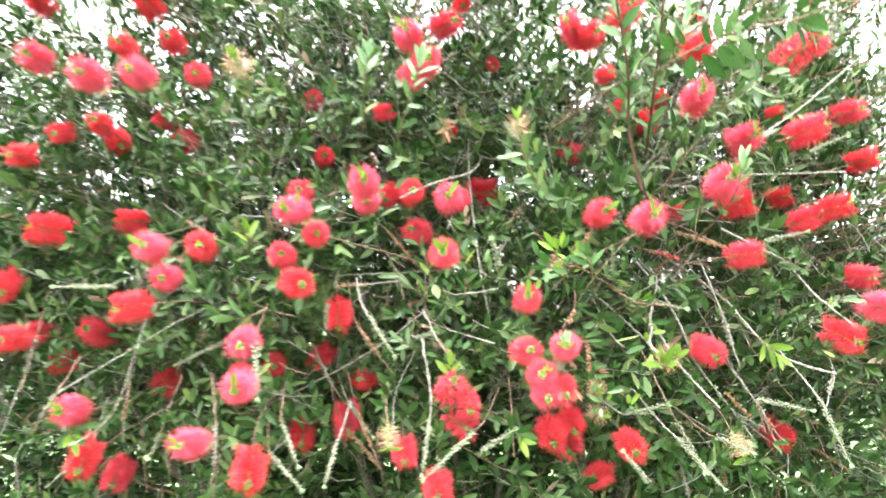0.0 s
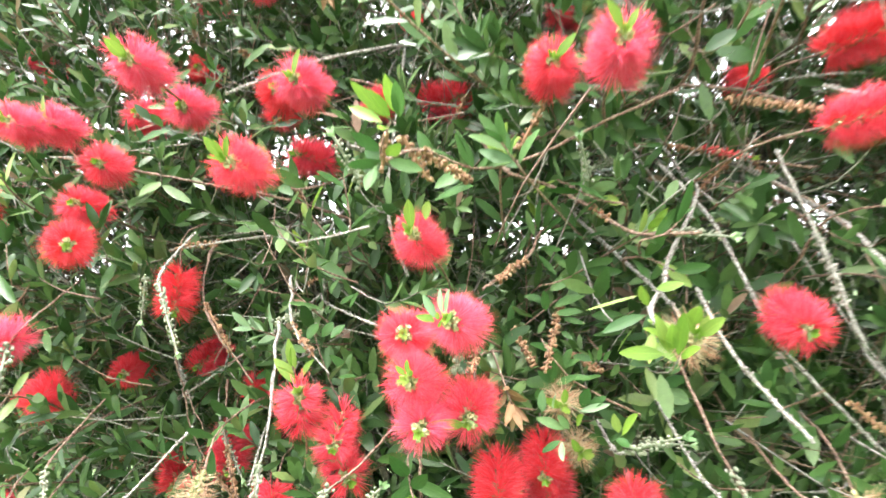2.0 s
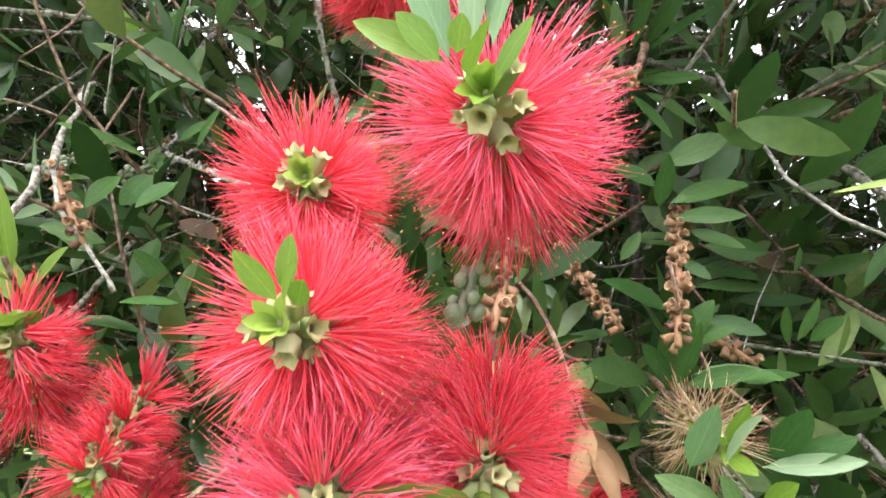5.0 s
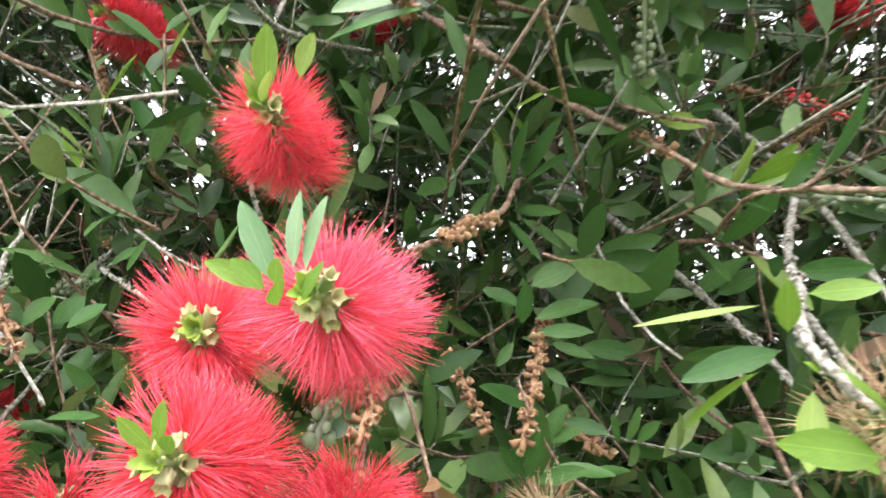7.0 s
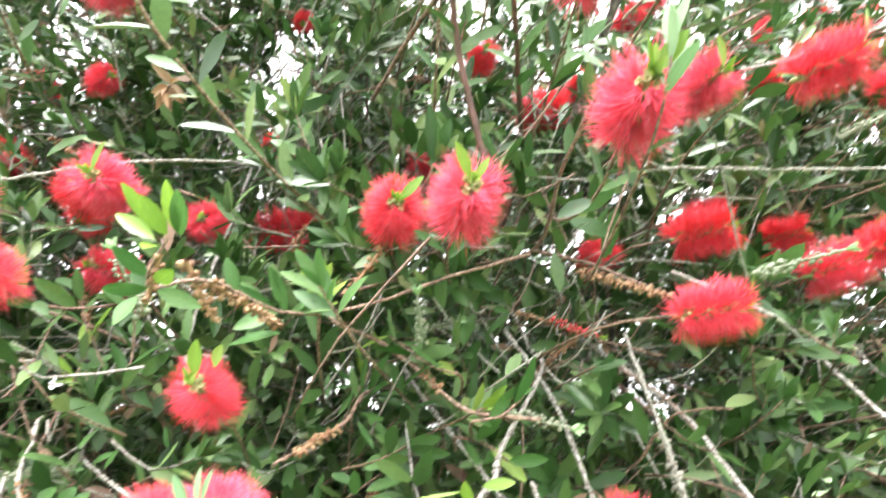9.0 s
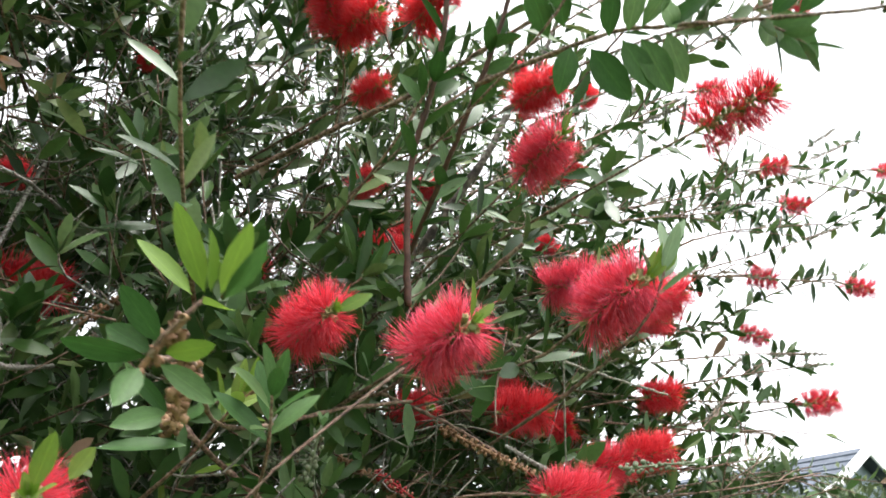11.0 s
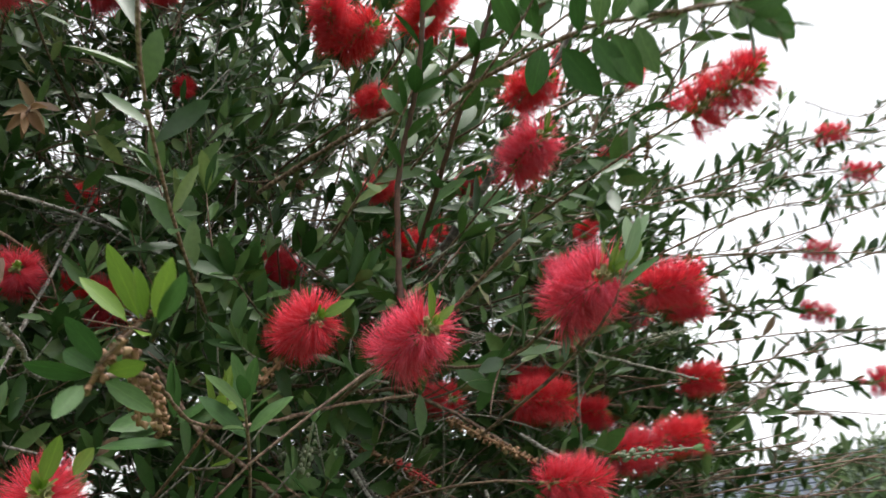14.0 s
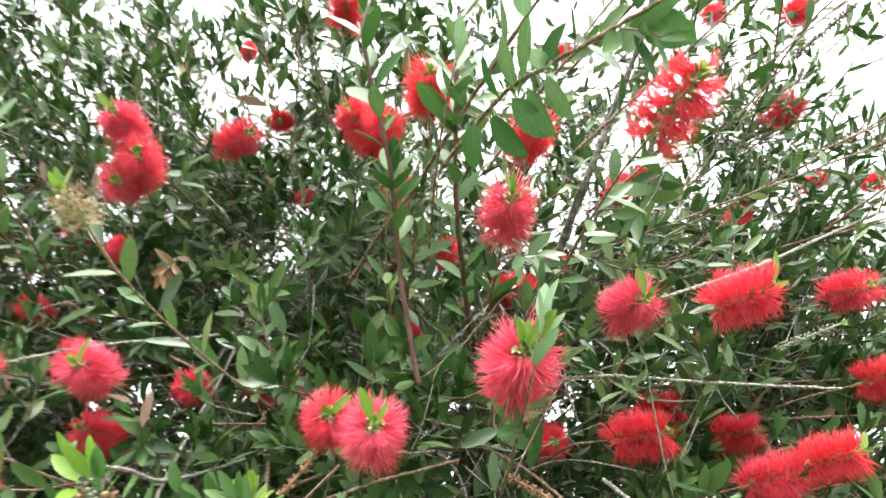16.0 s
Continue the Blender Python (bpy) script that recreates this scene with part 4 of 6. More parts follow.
branch([(0.484, 1.567, 1.731), (0.540, 1.52, 1.70), (0.596, 1.458, 1.652)], 0.0022, 0.0018, bark_brown, BROWN)
branch([(0.300, 1.46, 1.655), (0.385, 1.62, 1.725), (0.484, 1.567, 1.731), (0.510, 1.50, 1.80), (0.545, 1.42, 1.86)], 0.0022, 0.0026, bark_brown, BROWN, 0.6)
branch([(0.10, 1.70, 1.88), (0.144, 1.770, 1.931), (0.154, 1.755, 1.910), (0.25, 1.80, 1.90)], 0.0016, 0.0021, bark_pale, PALE)
branch([(-0.02, 1.45, 1.76), (0.05, 1.50, 1.80), (0.121, 1.565, 1.833), (0.154, 1.755, 1.910)], 0.0016, 0.0022, bark_pale, PALE)
branch([(0.07, 1.60, 1.72), (0.085, 1.672, 1.773), (0.087, 1.749, 1.877), (0.12, 1.80, 1.95)], 0.0024, 0.0018, bark_pale, PALE)
branch([(0.362, 1.287, 2.12), (0.362, 1.287, 2.063), (0.393, 1.347, 1.952), (0.404, 1.40, 1.87), (0.431, 1.43, 1.760)], 0.0018, 0.0030, bark_shoot, SHOOT, knots=0.2)
branch([(0.45, 1.31, 2.13), (0.452, 1.33, 2.05), (0.455, 1.40, 1.95), (0.47, 1.52, 1.85)], 0.0018, 0.0028, bark_shoot, SHOOT, knots=0.2)
branch([(0.30, 1.60, 1.93), (0.36, 1.49, 1.955), (0.404, 1.42, 1.972), (0.47, 1.33, 2.03), (0.551, 1.205, 2.079), (0.60, 1.15, 2.12)], 0.0034, 0.0018, bark_brown, BROWN)
branch([(0.44, 1.36, 1.96), (0.50, 1.26, 1.975), (0.541, 1.219, 1.977), (0.590, 1.16, 1.965), (0.654, 1.116, 1.979), (0.70, 1.08, 1.99)], 0.0026, 0.0016, bark_brown, BROWN)
branch([(0.665, 1.434, 1.865), (0.80, 1.53, 1.95), (1.012, 1.679, 2.101), (1.15, 1.77, 2.19)], 0.0016, 0.0024, bark_pale, PALE)
branch([(0.60, 1.80, 1.90), (0.694, 1.785, 1.909), (0.973, 1.865, 1.926), (1.10, 1.9, 1.93)], 0.0016, 0.0021, bark_pale, PALE)
branch([(0.55, 1.62, 1.80), (0.600, 1.530, 1.806), (0.754, 1.530, 1.808), (0.87, 1.53, 1.81)], 0.0019, 0.0014, bark_pale, PALE)
branch([(0.60, 2.05, 1.90), (0.68, 1.98, 2.12), (0.76, 1.95, 2.32), (0.80, 1.93, 2.50)], 0.0085, 0.0050, bark_dark, "dark upright limb")
branch([(-0.36, 1.67, 1.35), (-0.290, 1.647, 1.369), (-0.107, 1.621, 1.460), (0.02, 1.66, 1.55)], 0.0018, 0.0021, bark_pale, PALE)
branch([(-0.041, 1.50, 1.31), (-0.041, 1.560, 1.384), (0.0, 1.60, 1.47)], 0.0014, 0.0019, bark_pale, PALE)
branch([(0.181, 1.445, 1.28), (0.181, 1.460, 1.350), (0.18, 1.49, 1.42)], 0.0016, 0.0020, bark_brown, BROWN)
branch([(0.44, 1.60, 1.45), (0.46, 1.62, 1.43), (0.477, 1.643, 1.410), (0.50, 1.62, 1.36)], 0.0018, 0.0016, bark_brown, BROWN)
branch([(-0.655, 1.42, 1.402), (-0.56, 1.43, 1.46), (-0.445, 1.47, 1.535), (-0.38, 1.56, 1.58)], 0.0010, 0.0015, bark_pale, PALE)
branch([(-0.613, 1.42, 1.318), (-0.54, 1.43, 1.38), (-0.502, 1.47, 1.545), (-0.49, 1.56, 1.60)], 0.0010, 0.0014, bark_pale, PALE)
branch([(0.529, 1.372, 1.371), (0.489, 1.430, 1.434), (0.47, 1.50, 1.50)], 0.0016, 0.0021, bark_pale, PALE)
branch([(0.160, 1.36, 1.655), (0.165, 1.42, 1.66), (0.170, 1.50, 1.66), (0.20, 1.62, 1.70)], 0.0019, 0.0024, bark_pale, PALE)

branch([(0.24, 1.245, 1.637), (0.228, 1.257, 1.612), (0.251, 1.29, 1.6233), (0.2826, 1.36, 1.618), (0.3297, 1.42, 1.6373), (0.399, 1.46, 1.6729), (0.4707, 1.48, 1.6995)], 0.0011, 0.0019, bark_brown, BROWN)
branch([(0.52, 1.72, 1.86), (0.606, 1.60, 2.083), (0.643, 1.58, 2.192), (0.681, 1.55, 2.299), (0.71, 1.53, 2.42)], 0.0055, 0.0030, bark_dark, "dark upright limb")


def dress(points, first, step, size, libs, lean=0.75, wide=0.305):
    """Single leaves in a spiral along a shoot, from its tip down."""
    line = smooth_line(points, 60)
    run = np.concatenate(([0], np.cumsum(np.linalg.norm(np.diff(line, axis=0), axis=1))))
    s, turn = first, rng.random() * 6
    while s < run[-1]:
        i = min(int(np.searchsorted(run, s)), 58)
        t = unit(line[i] - line[i + 1])
        a = unit(np.cross(t, (0.2, 0.9, 0.3)))
        out = a * math.cos(turn) + np.cross(t, a) * math.sin(turn)
        d = unit(t * math.cos(lean) + out * math.sin(lean))
        ln = size * rng.uniform(0.8, 1.15)
        leaf_between(line[i], line[i] + d * ln, ln * wide * rng.uniform(0.88, 1.12), libs[int(rng.random() * len(libs))], face=t * 0.8 + np.array((0, -0.5, 0.2)))
        s, turn = s + step * rng.uniform(0.8, 1.2), turn + 2.4


dress([(0.362, 1.287, 2.12), (0.362, 1.287, 2.063), (0.393, 1.347, 1.952), (0.404, 1.40, 1.87)], 0.0, 0.013, 0.046, [ONE_LEAF], 0.85, 0.38)
dress([(0.45, 1.31, 2.13), (0.452, 1.33, 2.05), (0.455, 1.40, 1.95), (0.47, 1.52, 1.85)], 0.0, 0.016, 0.044, [ONE_LEAF], 0.85, 0.38)
dress([(0.60, 1.15, 2.12), (0.551, 1.205, 2.079), (0.47, 1.33, 2.03), (0.404, 1.42, 1.972)], 0.0, 0.016, 0.044, [ONE_LEAF, ONE_LEAF, SAGE_LEAF], 0.85, 0.38)

def leafy_twig(points, size=0.040, step=0.0125):
    branch([*points, np.array(points[-1]) + np.array((0.0, 0.06, -0.01))], 0.0010, 0.0016, bark_brown, BROWN)
    dress(points, 0.0, step, size, [ONE_LEAF, ONE_LEAF, ONE_LEAF, YOUNG_LEAF])


leafy_twig([(0.342, 1.5, 1.626), (0.383, 1.46, 1.594), (0.408, 1.45, 1.584)])
leafy_twig([(0.33, 1.6, 1.649), (0.311, 1.58, 1.597), (0.294, 1.56, 1.553)])
leafy_twig([(0.46, 1.44, 1.568), (0.44, 1.43, 1.551), (0.418, 1.43, 1.546)])
leafy_twig([(0.011, 1.55, 1.68), (0.031, 1.55, 1.623), (0.021, 1.55, 1.57)])
leafy_twig([(0.098, 1.5, 1.656), (0.103, 1.5, 1.606), (0.1, 1.5, 1.57)])
# single leaves about the innermost cluster
leaf_between((0.3133, 1.535, 1.5763), (0.3207, 1.51, 1.6084), 0.0100, ONE_LEAF)
leaf_between((0.3192, 1.535, 1.5777), (0.3393, 1.505, 1.6101), 0.0128, ONE_LEAF)
leaf_between((0.3165, 1.53, 1.5704), (0.3464, 1.5, 1.5837), 0.0126, ONE_LEAF)
leaf_between((0.3238, 1.535, 1.5729), (0.3586, 1.52, 1.5789), 0.0112, ONE_LEAF)
leaf_between((0.326, 1.54, 1.5718), (0.363, 1.53, 1.5643), 0.0108, ONE_LEAF)
leaf_between((0.312, 1.525, 1.5586), (0.3253, 1.495, 1.5557), 0.0067, ONE_LEAF)
leaf_between((0.3138, 1.525, 1.5568), (0.3412, 1.495, 1.5495), 0.0073, ONE_LEAF)
leaf_between((0.3195, 1.53, 1.5528), (0.345, 1.52, 1.5361), 0.0099, ONE_LEAF)
leaf_between((0.3115, 1.525, 1.551), (0.331, 1.51, 1.525), 0.0068, ONE_LEAF)
leaf_between((0.3083, 1.54, 1.5719), (0.3026, 1.53, 1.6017), 0.0080, ONE_LEAF)
leaf_between((0.3017, 1.56, 1.5896), (0.2759, 1.55, 1.6032), 0.0072, ONE_LEAF)
leaf_between((0.2717, 1.58, 1.5739), (0.2708, 1.58, 1.6003), 0.0083, ONE_LEAF)
leaf_between((0.2835, 1.58, 1.5581), (0.2986, 1.57, 1.5781), 0.0068, ONE_LEAF)
leaf_between((0.277, 1.58, 1.5861), (0.3015, 1.57, 1.5871), 0.0048, ONE_LEAF)
leaf_between((0.3602, 1.56, 1.5662), (0.3898, 1.57, 1.5723), 0.0058, ONE_LEAF)
leaf_between((0.4549, 1.56, 1.5976), (0.4342, 1.57, 1.5706), 0.0145, ONE_LEAF)
leaf_between((0.4673, 1.56, 1.5932), (0.4638, 1.57, 1.5729), 0.0100, ONE_LEAF)
leaf_between((0.3756, 1.475, 1.5915), (0.383, 1.458, 1.5769), 0.0067, ONE_LEAF)
leaf_between((0.3749, 1.475, 1.5941), (0.3934, 1.46, 1.5941), 0.0048, ONE_LEAF)
leaf_between((0.4848, 1.66, 1.72), (0.4907, 1.655, 1.6714), 0.0176, ONE_LEAF)
leaf_between((0.3448, 1.5, 1.6178), (0.3714, 1.52, 1.6235), 0.0051, ONE_LEAF)
leaf_between((0.3419, 1.6, 1.6659), (0.3587, 1.58, 1.6714), 0.0107, ONE_LEAF)
leaf_between((0.3121, 1.62, 1.6508), (0.2966, 1.6, 1.6772), 0.0090, ONE_LEAF)
leaf_between((0.327, 1.49, 1.4906), (0.359, 1.485, 1.5031), 0.0128, ONE_LEAF)
leaf_between((0.3278, 1.485, 1.4839), (0.3561, 1.475, 1.4851), 0.0083, ONE_LEAF)
leaf_between((0.3351, 1.49, 1.4791), (0.3574, 1.48, 1.4721), 0.0068, ONE_LEAF)
leaf_between((0.3607, 1.57, 1.478), (0.3978, 1.58, 1.4742), 0.0133, ONE_LEAF)
leaf_between((0.3628, 1.58, 1.4664), (0.3983, 1.585, 1.4634), 0.0122, ONE_LEAF)
leaf_between((0.3597, 1.58, 1.4546), (0.403, 1.59, 1.4561), 0.0115, ONE_LEAF)
leaf_between((0.3839, 1.6, 1.4481), (0.4375, 1.61, 1.4509), 0.0092, ONE_LEAF)
leaf_between((0.3204, 1.478, 1.4871), (0.3203, 1.465, 1.5091), 0.0102, ONE_LEAF)
leaf_between((0.3199, 1.48, 1.4963), (0.3004, 1.475, 1.506), 0.0089, ONE_LEAF)
leaf_between((0.3239, 1.49, 1.5081), (0.3501, 1.484, 1.5207), 0.0134, ONE_LEAF)
leaf_between((0.3328, 1.49, 1.4657), (0.3435, 1.48, 1.4579), 0.0063, ONE_LEAF)
leaf_between((0.3309, 1.5, 1.4425), (0.2978, 1.49, 1.453), 0.0151, ONE_LEAF)
leaf_between((0.3326, 1.475, 1.4293), (0.3417, 1.47, 1.4487), 0.0099, ONE_LEAF)
leaf_between((0.3418, 1.48, 1.4403), (0.3637, 1.47, 1.4359), 0.0084, ONE_LEAF)
leaf_between((0.3314, 1.475, 1.4304), (0.3496, 1.465, 1.4379), 0.0088, ONE_LEAF)
leaf_between((0.3232, 1.44, 1.4164), (0.3285, 1.43, 1.441), 0.0074, ONE_LEAF)
leaf_between((0.3312, 1.45, 1.4197), (0.3612, 1.44, 1.4241), 0.0102, ONE_LEAF)
leaf_between((0.3264, 1.44, 1.4167), (0.3483, 1.43, 1.4251), 0.0077, ONE_LEAF)
leaf_between((0.3235, 1.45, 1.4158), (0.3113, 1.44, 1.4309), 0.0072, ONE_LEAF)
leaf_between((0.365, 1.45, 1.4333), (0.361, 1.44, 1.4485), 0.0040, ONE_LEAF)
leaf_between((0.3682, 1.45, 1.4347), (0.3726, 1.44, 1.4508), 0.0049, ONE_LEAF)
leaf_between((0.3726, 1.45, 1.435), (0.3809, 1.44, 1.4456), 0.0066, ONE_LEAF)
leaf_between((0.4297, 1.56, 1.5121), (0.4582, 1.55, 1.5398), 0.0183, ONE_LEAF)
leaf_between((0.4458, 1.57, 1.5137), (0.4735, 1.56, 1.5301), 0.0129, ONE_LEAF)
leaf_between((0.4051, 1.57, 1.5094), (0.4334, 1.57, 1.518), 0.0112, ONE_LEAF)
leaf_between((0.4135, 1.5, 1.4573), (0.4264, 1.5, 1.4817), 0.0064, ONE_LEAF)
leaf_between((0.4082, 1.56, 1.4791), (0.4067, 1.56, 1.4634), 0.0063, ONE_LEAF)
leaf_between((0.4301, 1.52, 1.4297), (0.4533, 1.5, 1.4357), 0.0150, ONE_LEAF)
leaf_between((0.4315, 1.5, 1.4177), (0.4479, 1.49, 1.4246), 0.0102, ONE_LEAF)
leaf_between((0.3074, 1.5, 1.4639), (0.3165, 1.5, 1.4781), 0.0066, ONE_LEAF)
leaf_between((0.3499, 1.46, 1.417), (0.3693, 1.45, 1.4238), 0.0092, ONE_LEAF)
leaf_between((0.0486, 1.5403, 1.5154), (0.0699, 1.4833, 1.5651), 0.0161, ONE_LEAF)
leaf_between((0.0633, 1.5066, 1.505), (0.037, 1.4688, 1.5197), 0.0109, ONE_LEAF)
leaf_between((0.0716, 1.47, 1.4916), (0.0604, 1.46, 1.4753), 0.0137, ONE_LEAF)
leaf_between((0.091, 1.465, 1.492), (0.081, 1.455, 1.4774), 0.0107, ONE_LEAF)
leaf_between((0.1061, 1.46, 1.4883), (0.0933, 1.45, 1.474), 0.0110, ONE_LEAF)
leaf_between((0.0929, 1.48, 1.5108), (0.1138, 1.47, 1.52), 0.0062, ONE_LEAF)
leaf_between((0.1082, 1.47, 1.5058), (0.1237, 1.46, 1.5227), 0.0054, ONE_LEAF)
leaf_between((0.0317, 1.62, 1.607), (0.0529, 1.6, 1.6242), 0.0103, ONE_LEAF)
leaf_between((0.0208, 1.62, 1.6046), (-0.018, 1.63, 1.6336), 0.0128, ONE_LEAF)
leaf_between((0.016, 1.65, 1.6367), (-0.0024, 1.64, 1.6699), 0.0157, ONE_LEAF)
leaf_between((-0.0024, 1.66, 1.6808), (-0.067, 1.65, 1.6542), 0.0129, ONE_LEAF)
leaf_between((-0.0895, 1.7, 1.6932), (-0.1282, 1.69, 1.6697), 0.0141, ONE_LEAF)
leaf_between((0.0599, 1.6, 1.579), (0.0949, 1.59, 1.5617), 0.0156, ONE_LEAF)
leaf_between((0.1428, 1.5, 1.5432), (0.1469, 1.5, 1.5235), 0.0054, ONE_LEAF)
leaf_between((0.0455, 1.5, 1.4598), (0.0215, 1.48, 1.467), 0.0118, ONE_LEAF)
leaf_between((0.1033, 1.47, 1.4391), (0.086, 1.46, 1.4568), 0.0091, ONE_LEAF)
leaf_between((0.128, 1.43, 1.4356), (0.1148, 1.41, 1.4346), 0.0081, ONE_LEAF)
leaf_between((-0.1964, 1.75, 1.6502), (-0.2341, 1.75, 1.6581), 0.0167, ONE_LEAF)
leaf_between((-0.1914, 1.75, 1.6162), (-0.2179, 1.75, 1.6325), 0.0133, ONE_LEAF)
leaf_between((0.0727, 1.6, 1.5956), (0.0561, 1.6, 1.6138), 0.0112, ONE_LEAF)
leaf_between((0.3175, 1.39, 1.3987), (0.3211, 1.375, 1.4203), 0.0086, SAGE_LEAF)
leaf_between((0.3275, 1.39, 1.4012), (0.3316, 1.375, 1.4189), 0.0091, SAGE_LEAF)
leaf_between((0.3505, 1.42, 1.3971), (0.3589, 1.41, 1.4156), 0.0110, ONE_LEAF)
leaf_between((0.3544, 1.42, 1.397), (0.3732, 1.41, 1.4074), 0.0082, ONE_LEAF)
leaf_between((0.3477, 1.42, 1.3938), (0.3764, 1.41, 1.4008), 0.0071, SAGE_LEAF)
leaf_between((0.3349, 1.41, 1.3797), (0.3116, 1.4, 1.3933), 0.0092, ONE_LEAF)
leaf_between((0.3388, 1.41, 1.3797), (0.3295, 1.4, 1.3946), 0.0075, ONE_LEAF)
leaf_between((0.3453, 1.41, 1.3824), (0.3518, 1.4, 1.3945), 0.0080, YOUNG_LEAF)
leaf_between((0.3815, 1.4, 1.3769), (0.3789, 1.39, 1.3947), 0.0090, YOUNG_LEAF)
leaf_between((0.3837, 1.4, 1.3744), (0.4001, 1.39, 1.3946), 0.0109, YOUNG_LEAF)
leaf_between((0.3902, 1.39, 1.367), (0.3785, 1.39, 1.374), 0.0098, ONE_LEAF)
leaf_between((0.3306, 1.4, 1.3725), (0.3142, 1.39, 1.3643), 0.0063, ONE_LEAF)
leaf_between((0.3318, 1.4, 1.3712), (0.3319, 1.39, 1.356), 0.0072, SAGE_LEAF)
leaf_between((0.3194, 1.45, 1.4209), (0.3213, 1.44, 1.4395), 0.0080, ONE_LEAF)
leaf_between((0.3085, 1.43, 1.4048), (0.3129, 1.42, 1.4171), 0.0058, ONE_LEAF)
leaf_between((0.4264, 1.5, 1.4023), (0.4533, 1.5, 1.4148), 0.0197, ONE_LEAF)
leaf_between((0.4291, 1.5, 1.399), (0.451, 1.5, 1.3859), 0.0163, ONE_LEAF)
leaf_between((0.2657, 1.405, 1.6337), (0.2638, 1.385, 1.6645), 0.0126, ONE_LEAF)
leaf_between((0.2653, 1.4, 1.6272), (0.2347, 1.385, 1.6106), 0.0143, ONE_LEAF)
leaf_between((0.2716, 1.41, 1.6303), (0.2976, 1.4, 1.6338), 0.0118, ONE_LEAF)
leaf_between((0.2713, 1.4, 1.6259), (0.2579, 1.385, 1.6605), 0.0119, ONE_LEAF)
leaf_between((0.2704, 1.4, 1.6208), (0.2415, 1.39, 1.6109), 0.0118, ONE_LEAF)
leaf_between((0.2658, 1.4, 1.6253), (0.2341, 1.39, 1.6457), 0.0090, ONE_LEAF)
leaf_between((0.2737, 1.41, 1.6258), (0.2902, 1.4, 1.6433), 0.0093, ONE_LEAF)
leaf_between((0.2506, 1.41, 1.6347), (0.2314, 1.4, 1.6508), 0.0100, ONE_LEAF)
leaf_between((0.2301, 1.4, 1.6416), (0.2213, 1.39, 1.669), 0.0117, ONE_LEAF)
leaf_between((0.2305, 1.39, 1.5987), (0.2738, 1.375, 1.6067), 0.0125, ONE_LEAF)
leaf_between((0.2237, 1.385, 1.5803), (0.2309, 1.38, 1.5976), 0.010, YOUNG_LEAF)
leafy_twig([(0.447, 1.46, 1.517), (0.428, 1.48, 1.531), (0.404, 1.5, 1.536)])

# thin outer branches over the open sky: a few long ones, the others off them, leafy to the tip
OUTER = "slender leafy outer branch"


def outer(points, size=0.042):
    p = np.array(points)
    wavy = p + rng.normal(0, 0.006, p.shape)
    wavy[-1] = p[-1]
    branch(wavy, 0.0024, 0.0012, bark_brown, OUTER, 0.0, 0.5, size, 0.009)
    for k in range(5):
        a = wavy[1] + (wavy[-1] - wavy[1]) * rng.uniform(0.0, 0.8)
        d = unit(unit(wavy[-1] - wavy[0]) + rng.normal(0, 0.45, 3))
        branch([a, a + d * 0.04 + np.array((0, 0, 0.004)), a + d * rng.uniform(0.07, 0.12)], 0.0014, 0.0009, bark_brown, OUTER, 0.1, 0.4, size * 0.85, 0.009)


outer([(0.74, 1.74, 2.08), (0.95, 1.66, 2.20), (1.25, 1.56, 2.36), (1.58, 1.48, 2.47)])
outer([(1.25, 1.56, 2.36), (1.45, 1.52, 2.39), (1.67, 1.455, 2.42)])
outer([(0.95, 1.66, 2.20), (1.10, 1.60, 2.27), (1.23, 1.53, 2.345)])
outer([(1.00, 1.66, 2.20), (1.20, 1.62, 2.29), (1.36, 1.58, 2.343)])
outer([(0.70, 1.74, 2.00), (0.95, 1.67, 2.06), (1.15, 1.58, 2.10), (1.37, 1.50, 2.126)])
outer([(0.95, 1.67, 2.06), (1.08, 1.64, 2.10), (1.21, 1.60, 2.13)])
outer([(0.95, 1.67, 2.06), (1.10, 1.58, 2.16), (1.33, 1.50, 2.24)])
outer([(0.75, 1.76, 1.92), (1.00, 1.72, 2.00), (1.28, 1.67, 2.062)])
outer([(0.72, 1.76, 1.85), (1.00, 1.68, 1.88), (1.31, 1.60, 1.915)])
outer([(1.00, 1.68, 1.88), (1.20, 1.66, 1.95), (1.42, 1.62, 2.02)])
outer([(0.80, 1.70, 1.80), (1.00, 1.64, 1.82), (1.20, 1.60, 1.84)])
outer([(0.75, 1.72, 1.70), (0.95, 1.66, 1.74), (1.14, 1.60, 1.79)])
outer([(0.75, 1.80, 1.62), (0.95, 1.75, 1.66), (1.18, 1.70, 1.73)])
outer([(0.80, 1.85, 1.75), (1.05, 1.80, 1.78), (1.28, 1.75, 1.83)])
outer([(0.75, 1.70, 1.55), (0.95, 1.62, 1.58), (1.14, 1.56, 1.64)])
outer([(0.80, 1.75, 1.66), (1.00, 1.66, 1.70), (1.22, 1.60, 1.77)])
outer([(0.55, 1.75, 2.10), (0.66, 1.74, 2.30), (0.74, 1.72, 2.50)])
outer([(0.70, 1.85, 2.10), (0.86, 1.84, 2.30), (0.98, 1.80, 2.52)])
outer([(0.85, 1.85, 2.05), (1.00, 1.86, 2.22), (1.16, 1.82, 2.42)])
outer([(0.35, 1.70, 2.15), (0.40, 1.68, 2.32), (0.44, 1.62, 2.50)])
outer([(0.15, 1.70, 2.15), (0.14, 1.66, 2.34), (0.12, 1.60, 2.52)])
outer([(-0.10, 1.75, 2.15), (-0.14, 1.70, 2.35), (-0.20, 1.62, 2.54)])
outer([(0.95, 1.95, 1.95), (1.15, 1.95, 2.06), (1.36, 1.92, 2.20)])
